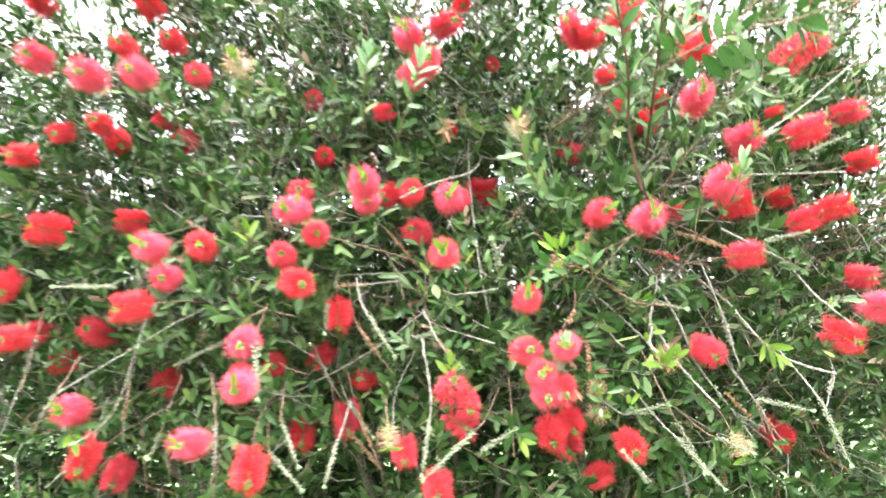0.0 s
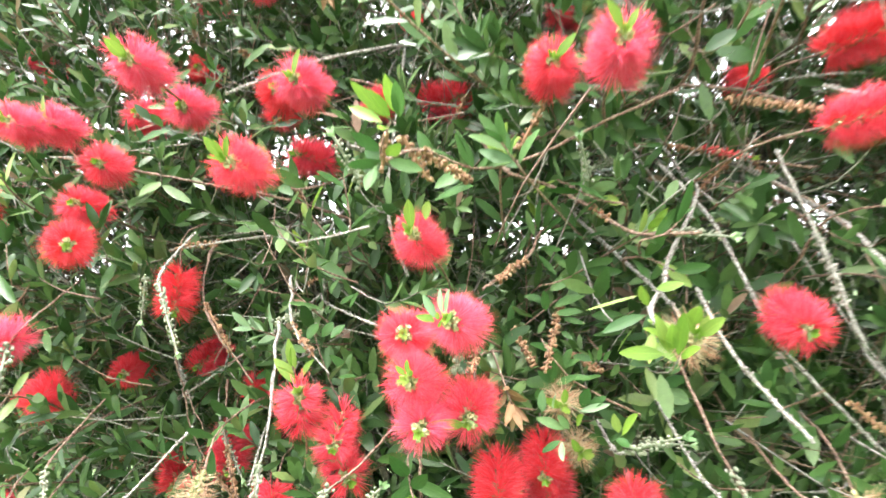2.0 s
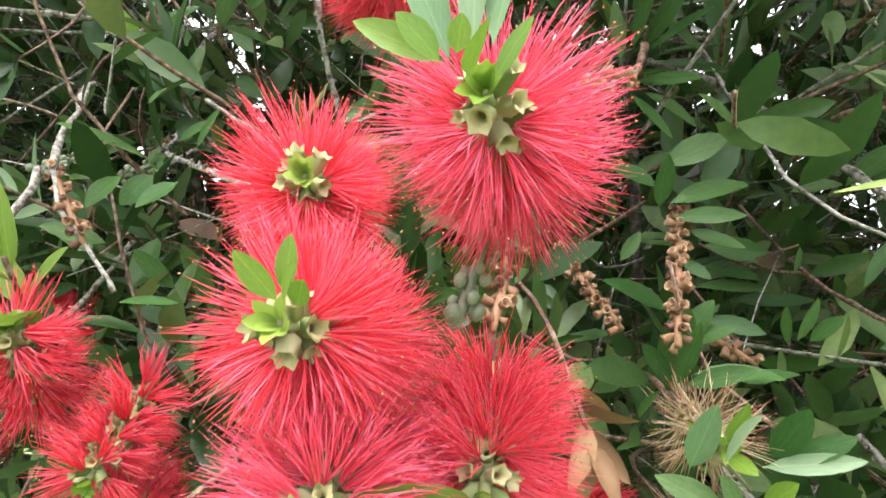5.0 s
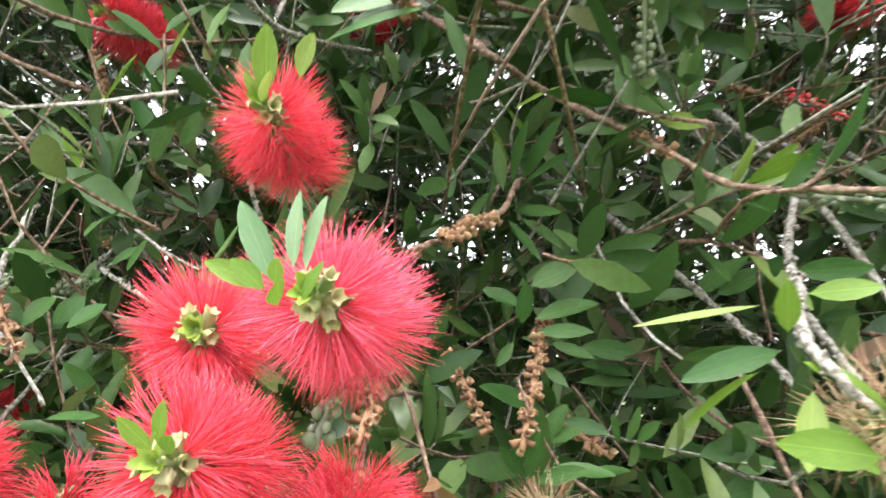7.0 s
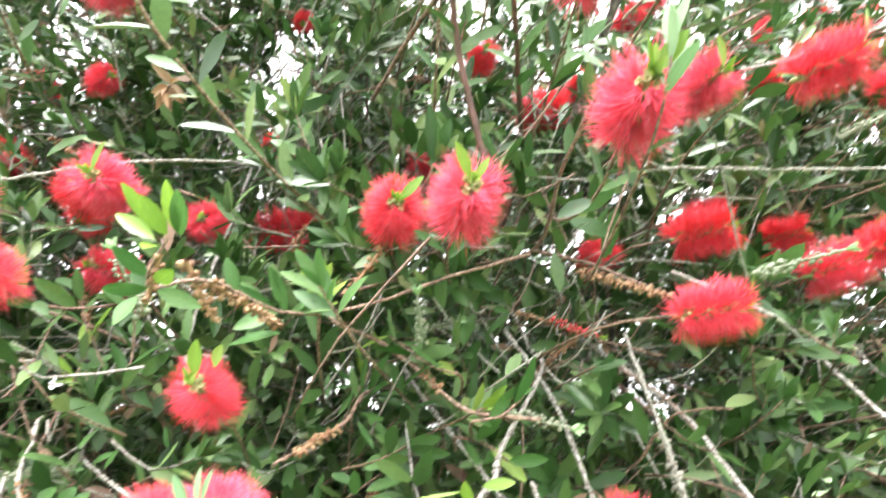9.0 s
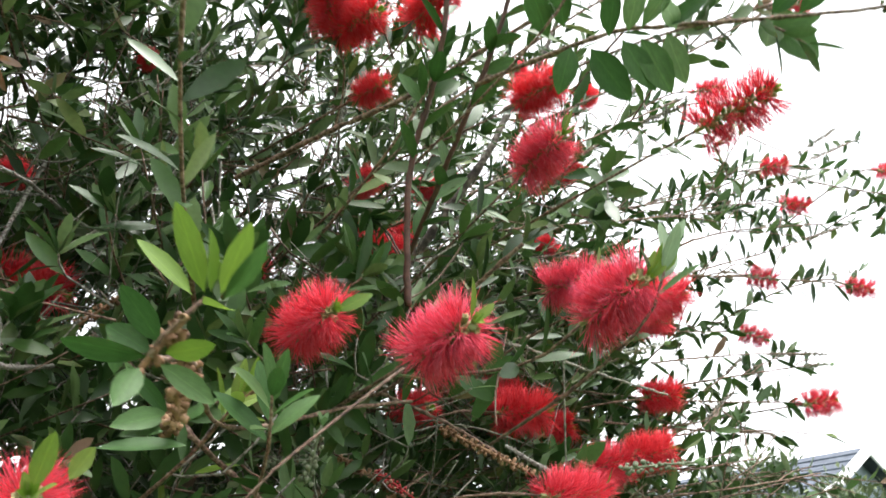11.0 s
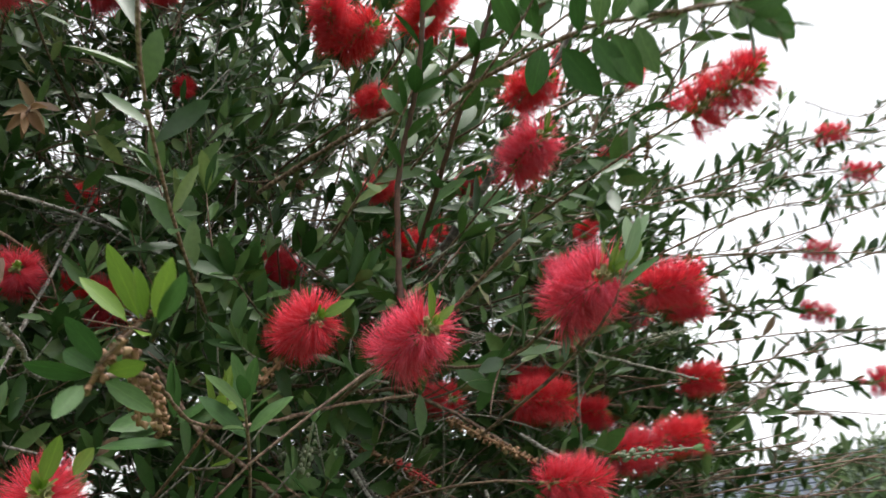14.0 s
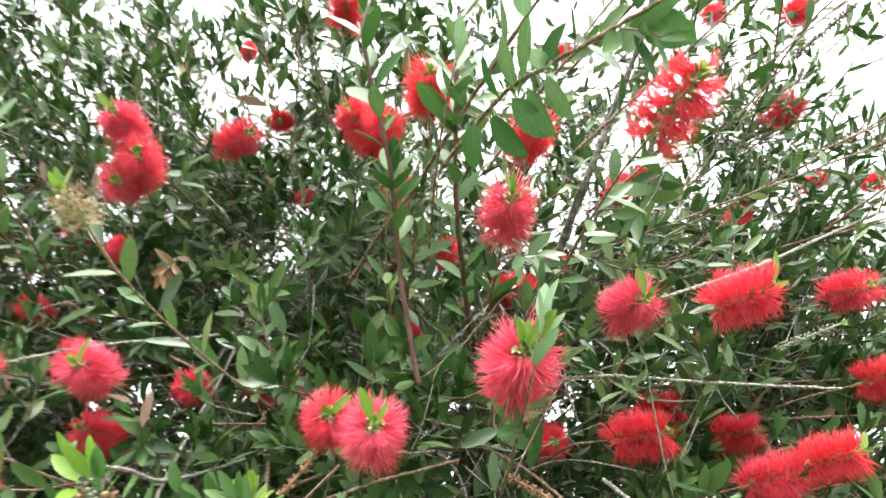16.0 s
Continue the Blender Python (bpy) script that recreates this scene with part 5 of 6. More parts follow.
outer([(0.85, 1.72, 1.62), (1.05, 1.64, 1.68), (1.26, 1.58, 1.735)])
outer([(0.90, 1.70, 1.70), (1.08, 1.62, 1.74), (1.26, 1.57, 1.785)])
outer([(0.95, 1.78, 1.70), (1.15, 1.72, 1.76), (1.34, 1.68, 1.81)])
outer([(0.85, 1.66, 1.58), (1.05, 1.60, 1.62), (1.24, 1.55, 1.68)])
outer([(0.58, 1.46, 2.05), (0.74, 1.38, 2.18), (0.90, 1.29, 2.33)])
outer([(0.60, 1.62, 2.06), (0.80, 1.55, 2.22), (0.98, 1.48, 2.36)])
outer([(0.60, 1.66, 2.00), (0.80, 1.60, 2.08), (1.05, 1.52, 2.16)])
outer([(0.48, 1.50, 2.06), (0.62, 1.40, 2.22), (0.78, 1.30, 2.37)])


# ---- woody seed capsules and bud spikes round their twigs
def capsule(p, d, r, length, g):
    """One squat woody capsule with a ragged open mouth."""
    d = unit(d)
    a = unit(np.cross(d, (0.21, 0.35, 0.9)))
    b = np.cross(d, a)
    v, q = [], []
    for z, rr in ((0.0, 0.50), (0.30, 0.84), (0.70, 0.96), (1.0, 1.10), (0.92, 0.80), (0.45, 0.35)):
        for k in range(7):
            t = k * 2 * math.pi / 7
            wob = g.uniform(0.82, 1.18)
            v.append(p + d * length * z * g.uniform(0.93, 1.07) + (a * math.cos(t) + b * math.sin(t)) * r * rr * wob)
    for i in range(5):
        for k in range(7):
            k2 = (k + 1) % 7
            q.append((i * 7 + k, i * 7 + k2, i * 7 + 7 + k2, i * 7 + 7 + k))
    return np.array(v), np.array(q)


def capsule_mesh(name, length, mats, seed, r=0.0018):
    """A stretch of twig closely set with capsules."""
    g = np.random.default_rng(seed)
    heap = Heap()
    heap.add(*tube(smooth_line([(0, 0, 0), (0.0006, 0.0004, length / 2), (0, 0, length)], 8), 0.0016, 0.0013, 6, 0.3, g), 0)
    for k in range(int(length / 0.0017)):
        if g.random() < 0.12:
            continue
        t = k * 2.39996 + g.normal(0, 0.25)
        z = k * 0.0017 + g.normal(0, 0.0006)
        d = np.array((math.cos(t), math.sin(t), g.uniform(-0.1, 0.6)))
        size = g.uniform(0.65, 1.2)
        heap.add(*capsule(np.array((math.cos(t) * 0.001, math.sin(t) * 0.001, z)), d, r * size, 0.0042 * size, g), 0)
    return heap.mesh(name, mats)


def bud_mesh(name, length, mats, seed, r=0.0021):
    g = np.random.default_rng(seed)
    count = int(length / 0.00135)
    heap = Heap()
    heap.add(*tube(smooth_line([(0, 0, 0), (0, 0.0005, length / 2), (0, 0, length * 1.1)], 5), 0.0015, 0.0011, 5), 0)
    for k in range(count):
        u = (k + 0.5) / count
        t = k * 2.39996
        t += g.normal(0, 0.35)
        away = 0.0036 * g.uniform(0.75, 1.25)
        c = np.array((math.cos(t) * away, math.sin(t) * away, u * length + g.normal(0, 0.0007)))
        rr = r * (1.1 - 0.5 * u) * g.uniform(0.7, 1.2)
        v, q = [], []
        for i, (zz, ring) in enumerate(((-0.95, 0.35), (-0.4, 0.92), (0.3, 0.95), (0.85, 0.5))):
            for s in range(6):
                a = s * math.pi / 3
                v.append(c + np.array((math.cos(a) * ring, math.sin(a) * ring, zz)) * rr)
        for i in range(3):
            for s in range(6):
                s2 = (s + 1) % 6
                q.append((i * 6 + s, i * 6 + s2, i * 6 + 6 + s2, i * 6 + 6 + s))
        q += [(18, 18 + s, 19 + s, 19 + s) for s in range(1, 5)]
        heap.add(np.array(v), np.array(q), 0)
    gl = Leaves()
    for k in range(5):
        t = k * 2.39996
        gl.add(np.array((0, 0, length * 1.05)), unit((math.cos(t) * 0.5, math.sin(t) * 0.5, 1)), unit((-math.cos(t), -math.sin(t), 0.5)), 0.011, 0.0042)
    lv = laid(*gl.arrays(), PLAIN, g)
    heap.add(np.concatenate(lv.v), np.concatenate(lv.q), 1)
    return heap.mesh(name, mats)


SPANS = (0.024, 0.036, 0.050, 0.075, 0.110)
CAPS = {(m.name, n): capsule_mesh("seed_capsules", n, [m], 81 + i) for m in (capsule_mat, capsule_old) for i, n in enumerate(SPANS)}
BUDS = [{n: bud_mesh("bud_spike", n, m, 91 + k) for n in SPANS} for k, m in enumerate(([bud_mat, leaf_sage], [bud_mat, leaf_sage], [bud_red, leaf_young]))]


def along(me, name, label, a, b, size=None):
    """Capsules (given by their material) or a spike of buds (given as its meshes) from a to b."""
    a, b = np.array(a), np.array(b)
    ln = np.linalg.norm(b - a)
    span = min(SPANS, key=lambda n: abs(n - ln))
    me = me[span] if isinstance(me, dict) else CAPS[me.name, span]
    m = frame_at(a, b - a, a[0] * 50) @ Matrix.Diagonal((size or 1.0, size or 1.0, ln / span, 1))
    part(name, me, shrub, label, m)
    CLEAR.append(((a + b) / 2, ln * 0.5))


for a, b in (((0.333, 1.500, 1.490), (0.320, 1.425, 1.432)), ((0.278, 1.525, 1.470), (0.306, 1.470, 1.434)), ((0.260, 1.410, 1.462), (0.257, 1.384, 1.436)), ((0.283, 1.412, 1.520), (0.304, 1.470, 1.542)),
             ((0.372, 1.476, 1.591), (0.392, 1.455, 1.572)), ((0.520, 1.510, 1.692), (0.592, 1.460, 1.655)), ((0.310, 1.440, 1.650), (0.345, 1.440, 1.700)), ((0.250, 1.290, 1.622), (0.268, 1.400, 1.615)),
             ((-0.15, 1.530, 1.600), (-0.09, 1.539, 1.603)), ((0.240, 1.275, 1.632), (0.252, 1.300, 1.600)), ((0.340, 1.520, 1.440), (0.370, 1.500, 1.420)), ((0.60, 1.52, 1.38), (0.65, 1.53, 1.33)), ((0.236, 1.249, 1.629), (0.226, 1.262, 1.606))):
    along(capsule_mat, "seed_spike", "brown woody seed capsules round a twig", a, b)
for a, b, k in (((0.370, 1.535, 1.638), (0.402, 1.503, 1.641), 0), ((0.451, 1.462, 1.555), (0.490, 1.420, 1.543), 1), ((0.505, 1.598, 1.662), (0.555, 1.612, 1.648), 2), ((0.616, 1.420, 1.379), (0.690, 1.395, 1.362), 1),
                ((0.020, 1.545, 1.500), (0.055, 1.520, 1.505), 0), ((0.250, 1.350, 1.440), (0.258, 1.352, 1.466), 0), ((0.640, 1.400, 1.66), (0.69, 1.37, 1.67), 0),
                ((0.660, 1.110, 1.980), (0.720, 1.085, 1.998), 0), ((1.33, 1.54, 2.36), (1.40, 1.52, 2.40), 0), ((1.39, 1.63, 2.01), (1.46, 1.62, 2.03), 0), ((-0.52, 1.38, 1.60), (-0.60, 1.35, 1.60), 0),
                ((0.82, 1.56, 1.86), (0.88, 1.54, 1.885), 1), ((0.40, 1.37, 1.25), (0.36, 1.35, 1.30), 0), ((0.12, 1.40, 1.30), (0.17, 1.36, 1.34), 1), ((0.400, 1.500, 1.350), (0.445, 1.500, 1.345), 0), ((0.000, 1.500, 1.495), (0.040, 1.490, 1.505), 0), ((-0.165, 1.490, 1.565), (-0.168, 1.485, 1.515), 1), ((0.375, 1.45, 1.612), (0.372, 1.43, 1.645), 0)):
    along(BUDS[k], "bud_spike", "spike of small red buds" if k == 2 else "spike of round grey-green buds", a, b)

along(BUDS[0], "bud_spike", "stout spike of round grey-green buds", (0.160, 1.395, 1.622), (0.148, 1.362, 1.662), 1.35)

# outer branches that end in bare spikes of old capsules
for a, m, b in (
    ((1.078, 1.62, 2.098), (1.292, 1.56, 2.205), (1.536, 1.54, 2.347)),
    ((1.177, 1.62, 2.359), (1.383, 1.56, 2.436), (1.68, 1.54, 2.646)),
    ((0.998, 1.66, 1.923), (1.161, 1.6, 1.964), (1.383, 1.58, 2.019)),
    ((1.305, 1.6, 2.506), (1.378, 1.54, 2.456), (1.536, 1.52, 2.592)),
    ((1.045, 1.68, 1.851), (1.114, 1.62, 1.915), (1.151, 1.6, 1.956)),
    ((0.958, 1.66, 1.803), (1.006, 1.6, 1.804), (1.08, 1.58, 1.875)),
):
    branch([a, m, b], 0.0018, 0.0010, bark_brown, OUTER, 0.0, 0.4, 0.036, 0.016)
    m, b = np.array(m), np.array(b)
    along(capsule_old, "seed_spike", "dark bare tip of a branch with small capsules", m + (b - m) * 0.25, b, 0.7)

# bud spikes that hang before the lower edge
for a, b, k, size in (
    ((0.716, 1.4, 1.379), (0.735, 1.36, 1.284), 1, 1.0),
    ((0.107, 1.4, 1.333), (0.027, 1.36, 1.27), 0, 1.0),
    ((-0.133, 1.4, 1.318), (-0.145, 1.36, 1.263), 1, 1.0),
    ((-0.277, 1.4, 1.492), (-0.262, 1.36, 1.411), 0, 1.5),
    ((-0.079, 1.4, 1.547), (-0.031, 1.36, 1.478), 1, 0.9),
    ((-0.245, 1.4, 1.296), (-0.19, 1.36, 1.256), 0, 1.0),
    ((0.461, 1.4, 1.319), (0.518, 1.36, 1.247), 1, 1.0),
    ((0.388, 1.4, 1.361), (0.428, 1.36, 1.379), 1, 1.0),
    ((-0.228, 1.4, 1.354), (-0.194, 1.36, 1.296), 0, 0.9),
    ((0.532, 1.4, 1.317), (0.569, 1.36, 1.3), 0, 1.0),
):
    along(BUDS[k], "bud_spike", "hanging spike of pale grey-green buds", a, b, size)
    a, b = np.array(a), np.array(b)
    branch([a + (a - b) * 0.7 + np.array((0, 0.09, 0.02)), a + (a - b) * 0.3 + np.array((0, 0.02, 0)), a], 0.0017, 0.0012, bark_pale if k else bark_brown, PALE if k else BROWN)

# ---- the rest of the foliage
FP = np.array([f[0] for f in FLOWERS])
FR = np.array([f[1] for f in FLOWERS])


def front(x, z):
    """How near the shrub's face comes at (x, z)."""
    w = 1.0 / ((FP[:, 0] - x) ** 2 + (FP[:, 2] - z) ** 2 + 0.004) ** 1.5
    return float((w * FP[:, 1]).sum() / w.sum())


def density(x, y, z):
    """How full the shrub is at a place: rounded, thin at the top, at the sides and over the open corner, with a few dark hollows."""
    e = ((x + 0.1) / 1.95) ** 2 + ((y - 1.95) / 1.0) ** 2
    d = np.clip((1.05 - e) / 0.25, 0.0, 1.0)
    top = 2.10 + 0.15 * (y - 1.5) - 0.30 * max(0.0, e - 0.45)
    d *= np.clip(1.0 - (z - top) / (0.60 if y < 1.75 else 0.52), 0.25, 1.0)
    if x > -0.35 and y > 1.55:
        d *= np.clip(1.0 - (z - (2.14 if x > 0.28 else 2.42)) * 2.6, 0.42, 1.0)
    for cx, cy, cz, rx, ry, rz, left in ((0.22, 1.46, 1.58, 0.15, 0.14, 0.13, 0.35), (-0.04, 1.66, 1.68, 0.17, 0.22, 0.09, 0.12), (0.41, 1.66, 1.65, 0.07, 0.20, 0.06, 0.10), (-0.08, 1.70, 1.22, 0.22, 0.25, 0.16, 0.25)):
        if ((x - cx) / rx) ** 2 + ((y - cy) / ry) ** 2 + ((z - cz) / rz) ** 2 < 1.0:
            d *= left
    edge = 0.80 + (y - 1.55) * 1.10 - 0.30 * max(0.0, z - 1.9) + 0.13 * min(max((z - 1.85) / 0.15, 0.0), 1.0) + 1.3 * min(max(1.95 - z, 0.0), 0.3)
    d *= np.clip(1.0 - (x - edge) / 0.10, 0.0, 1.0)
    if x < -0.7:
        d *= np.clip(1.0 - (z - 1.75) * 0.9, 0.3, 1.0)
    return float(d)


def clump(x, y, z, s):
    """Foliage comes in bunches with dark gaps between them."""
    n = noise.noise(Vector((x / s, y / s * 0.7, z / s))) + 0.5 * noise.noise(Vector((x / s * 2.3 + 7, y / s * 2, z / s * 2.3)))
    return min(max(0.44 + 2.0 * n, 0.04), 1.0)


# an open hollow in front of the shrub, where nothing grows
WAY = smooth_line([(0.07, 0.21, 1.54), (0.27, 0.54, 1.50), (0.39, 0.79, 1.49), (0.29, 1.07, 1.445), (0.27, 1.18, 1.46), (0.34, 1.02, 1.49), (0.41, 0.89, 1.52), (0.27, 1.01, 1.52), (0.11, 0.97, 1.535), (0.26, 0.91, 1.53), (0.38, 0.95, 1.57), (0.52, 0.79, 1.61)], 40)


def clear(p):
    """True where foliage keeps away from spikes, from what stands before them and from the way along the shrub."""
    if np.min(np.sum((WAY - p) ** 2, axis=1)) < 0.14 ** 2:
        return False
    dx = FP - p
    off = np.sqrt(dx[:, 0] ** 2 + dx[:, 2] ** 2)
    return not bool(np.any((off < FR * 0.8) & (dx[:, 1] > -0.012) & (dx[:, 1] < 0.30)))


def fill(count, deep, leaves, stems, size, step, seed, x_span, z_span):
    g = np.random.default_rng(seed)
    made = 0
    for _ in range(count * 9):
        if made >= count:
            break
        x, z = g.uniform(*x_span), g.uniform(*z_span)
        yf = front(x, z)
        y = yf - 0.01 + deep[0] + (deep[1] - deep[0]) * g.random() ** 0.9
        low = min(max((z - 1.15) / 0.40, 0.22 if x < 0.42 else 0.5), 1.0) if deep[1] < 0.6 or y < 1.95 else 1.0
        fine = (0.82 if deep[1] > 0.6 else 0.90) if z > 1.95 else 1.0
        bare = 0.30 if y - yf > 0.26 and y < 2.15 and z < 1.95 else 1.0      # few leaves grow in the shaded heart of the shrub
        if g.random() > bare * low * density(x, y, z) * (clump(x, y, z, 0.11) if deep[1] < 0.6 else 0.3 + 0.7 * clump(x, y, z, 0.2)):
            continue
        d = unit(np.array((0.45 * (x - 0.2) + g.normal(0, 0.5), -0.75 + g.normal(0, 0.35), 0.12 + 0.25 * (z - 1.5) + g.normal(0, 0.5))))
        ln = g.uniform(0.07, 0.17)
        p = np.array((x, y, z))
        sag = np.array((0, 0, -0.02 * g.random()))
        line = smooth_line([p - d * ln, p - d * ln * 0.4 + sag + g.normal(0, 0.006, 3), p], 5)
        if not clear(p) or not clear(line[2]):
            continue
        made += 1
        spray(line, g.uniform(0.1, 0.45), step * fine * g.uniform(0.8, 1.3), fine * size * g.uniform(0.8, 1.15), g.uniform(0.75, 1.1), leaves, g, 0.08, 5)
        v, q = tube(line[::2] if deep[1] > 0.6 else line, 0.0015, 0.0008, 3)
        stems.add(v, q, int(g.random() < 0.6))
    return made


def roof(count, leaves, stems, seed):
    """Overhanging foliage added to the crown, mostly out of view, to shade the face."""
    g = np.random.default_rng(seed)
    for _ in range(count):
        p = np.array((g.uniform(-1.2, 0.34), g.uniform(1.10, 1.75), g.uniform(2.26, 2.72)))
        if p[2] - 2.26 > 0.5 * (p[1] - 0.85) or clump(*p, 0.16) < g.random() * 0.8:
            continue
        d = unit(np.array((0.2 * p[0], -0.7, 0.3)) + g.normal(0, 0.4, 3))
        line = smooth_line([p - d * 0.14, p - d * 0.06 + g.normal(0, 0.006, 3), p], 5)
        spray(line, 0.2, 0.014, 0.052, 0.95, leaves, g, 0.08, 5)
        stems.add(*tube(line, 0.0015, 0.0008, 3), 0)


def lace(count, leaves, stems, seed, low=(0.60, 1.62, 1.85), high=(1.22, 2.15, 2.62)):
    """Thin leafy twigs that let the sky through, over the shrub's open corner."""
    g = np.random.default_rng(seed)
    for _ in range(count):
        p = np.array([g.uniform(*s) for s in zip(low, high)])
        if clump(*p, 0.15) < g.random() * 0.7 or not clear(p):
            continue
        d = unit(np.array((0.75, -0.3, 0.45)) + g.normal(0, 0.35, 3))
        ln = g.uniform(0.12, 0.24)
        line = smooth_line([p - d * ln, p - d * ln * 0.5 + g.normal(0, 0.01, 3), p], 6)
        spray(line, 0.2, 0.014, 0.034, 0.85, leaves, g, 0.15, 4)
        stems.add(*tube(line, 0.0016, 0.0007, 3), 0)


twigs = Heap()
lace(300, mass_mid, twigs, 106)
lace(170, mass_mid, twigs, 107, (0.85, 1.56, 1.45), (1.30, 1.85, 1.76))
# extra leaves above the face, mostly unseen, added to block light from overhead
roof(750, mass_back, twigs, 105)
fill(1450, (-0.02, 0.15), mass_front, twigs, 0.043, 0.0125, 101, (-1.3, 1.05), (1.05, 2.6))
fill(3000, (0.12, 0.50), mass_mid, twigs, 0.045, 0.0120, 102, (-1.4, 1.25), (1.0, 2.75))
fill(9800, (0.42, 1.45), mass_back, twigs, 0.060, 0.0125, 103, (-2.2, 2.0), (0.85, 2.95))
fill(400, (0.05, 0.9), mass_back, twigs, 0.058, 0.0150, 104, (-1.7, 1.3), (0.25, 1.0))

# long bare twigs that cross the face of the shrub
for k in range(380):
    x, z = rng.uniform(-1.2, 0.95), rng.uniform(1.0, 2.4)
    y = front(x, z) + rng.uniform(0.03, 0.40)
    if rng.random() > density(x, y, z) + 0.1:
        continue
    d = unit((rng.normal(0, 0.7), -0.35 + rng.normal(0, 0.25), rng.normal(-0.1, 0.65)))
    ln = rng.uniform(0.10, 0.32)
    p = np.array((x, y, z))
    line = smooth_line([p - d * ln / 2, p - d * ln / 5 + rng.normal(0, 0.008, 3), p + d * ln / 6 + rng.normal(0, 0.010, 3), p + d * ln / 2 + np.array((0, 0, -0.02))], 14) + rng.normal(0, 0.0009, (14, 3))
    if not all(clear(c) for c in line[::3]) or np.min(np.sum((WAY - p) ** 2, axis=1)) < 0.46 ** 2:
        continue
    v, q = tube(line, rng.uniform(0.0008, 0.0014), 0.0005, 5, 1.3, rng)
    twigs.add(v, q, int(rng.random() < 0.5))
    if rng.random() < 0.30:
        along(capsule_old if k % 3 == 2 else capsule_mat, "seed_spike", "", line[5], line[9])
    elif rng.random() < 0.08:
        along(BUDS[k % 2], "bud_spike", "", line[9], line[13])

# fine grey dead twigs that fill the inside
g3 = np.random.default_rng(12)
for k in range(3000):
    x, z = g3.uniform(-1.4, 1.15), g3.uniform(1.3, 2.6)
    y = front(x, z) + 0.06 + 0.75 * g3.random() ** 1.3
    p = np.array((x, y, z))
    if g3.random() > density(x, y, z) + 0.05 or not clear(p) or np.min(np.sum((WAY - p) ** 2, axis=1)) < 0.42 ** 2:
        continue
    d = unit((g3.normal(0.1 * (x - 0.2), 0.6), -0.45 + g3.normal(0, 0.4), g3.normal(0.05, 0.6)))
    ln = g3.uniform(0.08, 0.26)
    line = smooth_line([p - d * ln / 2, p + g3.normal(0, 0.007, 3), p + d * ln / 2], 5)
    if not clear(line[4]):
        continue
    r = g3.uniform(0.0004, 0.0010)
    twigs.add(*tube(line, r, r * 0.5, 3), int(g3.random() < 0.45))

# twigs that hang along the lower edge, set with capsules or buds towards their ends
for k in range(22):
    x, z = rng.uniform(-0.95, 0.95), rng.uniform(1.22, 1.50)
    y = front(x, z) - rng.uniform(-0.05, 0.06)
    p = np.array((x, y, z))
    if np.min(np.sum((WAY - p) ** 2, axis=1)) < 0.33 ** 2:
        continue
    d = unit((rng.normal(0.15, 0.45), -0.25 + rng.normal(0, 0.15), -0.9))
    ln = rng.uniform(0.10, 0.20)
    line = smooth_line([p - d * ln * 0.6 + np.array((0, 0.05, 0.03)), p - d * ln * 0.2 + rng.normal(0, 0.006, 3), p + d * ln * 0.4 + np.array((0.02 * rng.normal(), -0.01, 0.0))], 14) + rng.normal(0, 0.0008, (14, 3))
    if not all(clear(s) for s in line[::4]):
        continue
    twigs.add(*tube(line, 0.0015, 0.0009, 5, 1.2, rng), k % 2)
    if k % 3:
        along(capsule_old if k % 3 == 2 else capsule_mat, "seed_spike", "", line[6], line[10])
    else:
        along(BUDS[k % 2], "bud_spike", "", line[8], line[13])

# stems that carry the whole shrub
for k in range(16):
    foot = np.array((0.15 + rng.normal(0, 0.16), 2.15 + rng.normal(0, 0.12), -0.03))
    head = np.array((rng.uniform(-1.2, 0.95), rng.uniform(1.72, 2.5), rng.uniform(1.4, 2.3)))
    mid = foot * 0.45 + head * 0.55 + np.array((0, 0.08, -0.12)) + rng.normal(0, 0.06, 3)
    heap = Heap()
    heap.add(*tube(smooth_line([foot, foot * 0.75 + head * 0.25 + np.array((0, 0, 0.1)), mid, head], 18), rng.uniform(0.016, 0.030), 0.004, 8, 0.25, rng))
    part("stem", heap.mesh("stem", [bark_dark]), shrub, "rough dark stem rising from the ground")

g2 = np.random.default_rng(5)


def keep_clear(leaves):
    p, d, n, s = leaves.arrays()
    mid = p + d / np.linalg.norm(d, axis=1)[:, None] * s[:, :1] * 0.5
    ok = np.ones(len(p), dtype=bool)
    for c in WAY:
        ok &= np.sum((mid - c) ** 2, axis=1) > 0.11 ** 2
    for c, r in CLEAR:
        dx = c - mid
        ok &= ~((dx[:, 0] ** 2 + dx[:, 2] ** 2 < r * r) & (dx[:, 1] > 0) & (dx[:, 1] < 0.20))
    for c, r in zip(FP, FR):
        dx = c - mid
        off = dx[:, 0] ** 2 + dx[:, 2] ** 2
        ok &= ~((off < (r * 0.8) ** 2) & (dx[:, 1] > -0.01) & (dx[:, 1] < 0.45))
    mouth = np.array((0.35, 1.0, 1.56))       # deep spikes show through gaps that open to the hollow
    for c, r in zip(FP, FR):
        if c[1] > 1.52:
            w = unit((mouth if c[2] > 1.55 and c[0] > 0.1 else np.array((0.10, 0.45, 1.53))) - c)
            s_along = (mid - c) @ w
            off = np.sum((mid - c) ** 2, axis=1) - s_along ** 2
            ok &= ~((off < (r * 0.85) ** 2) & (s_along > 0.0) & (s_along < 0.55))
    return p[ok], d[ok], n[ok], s[ok]


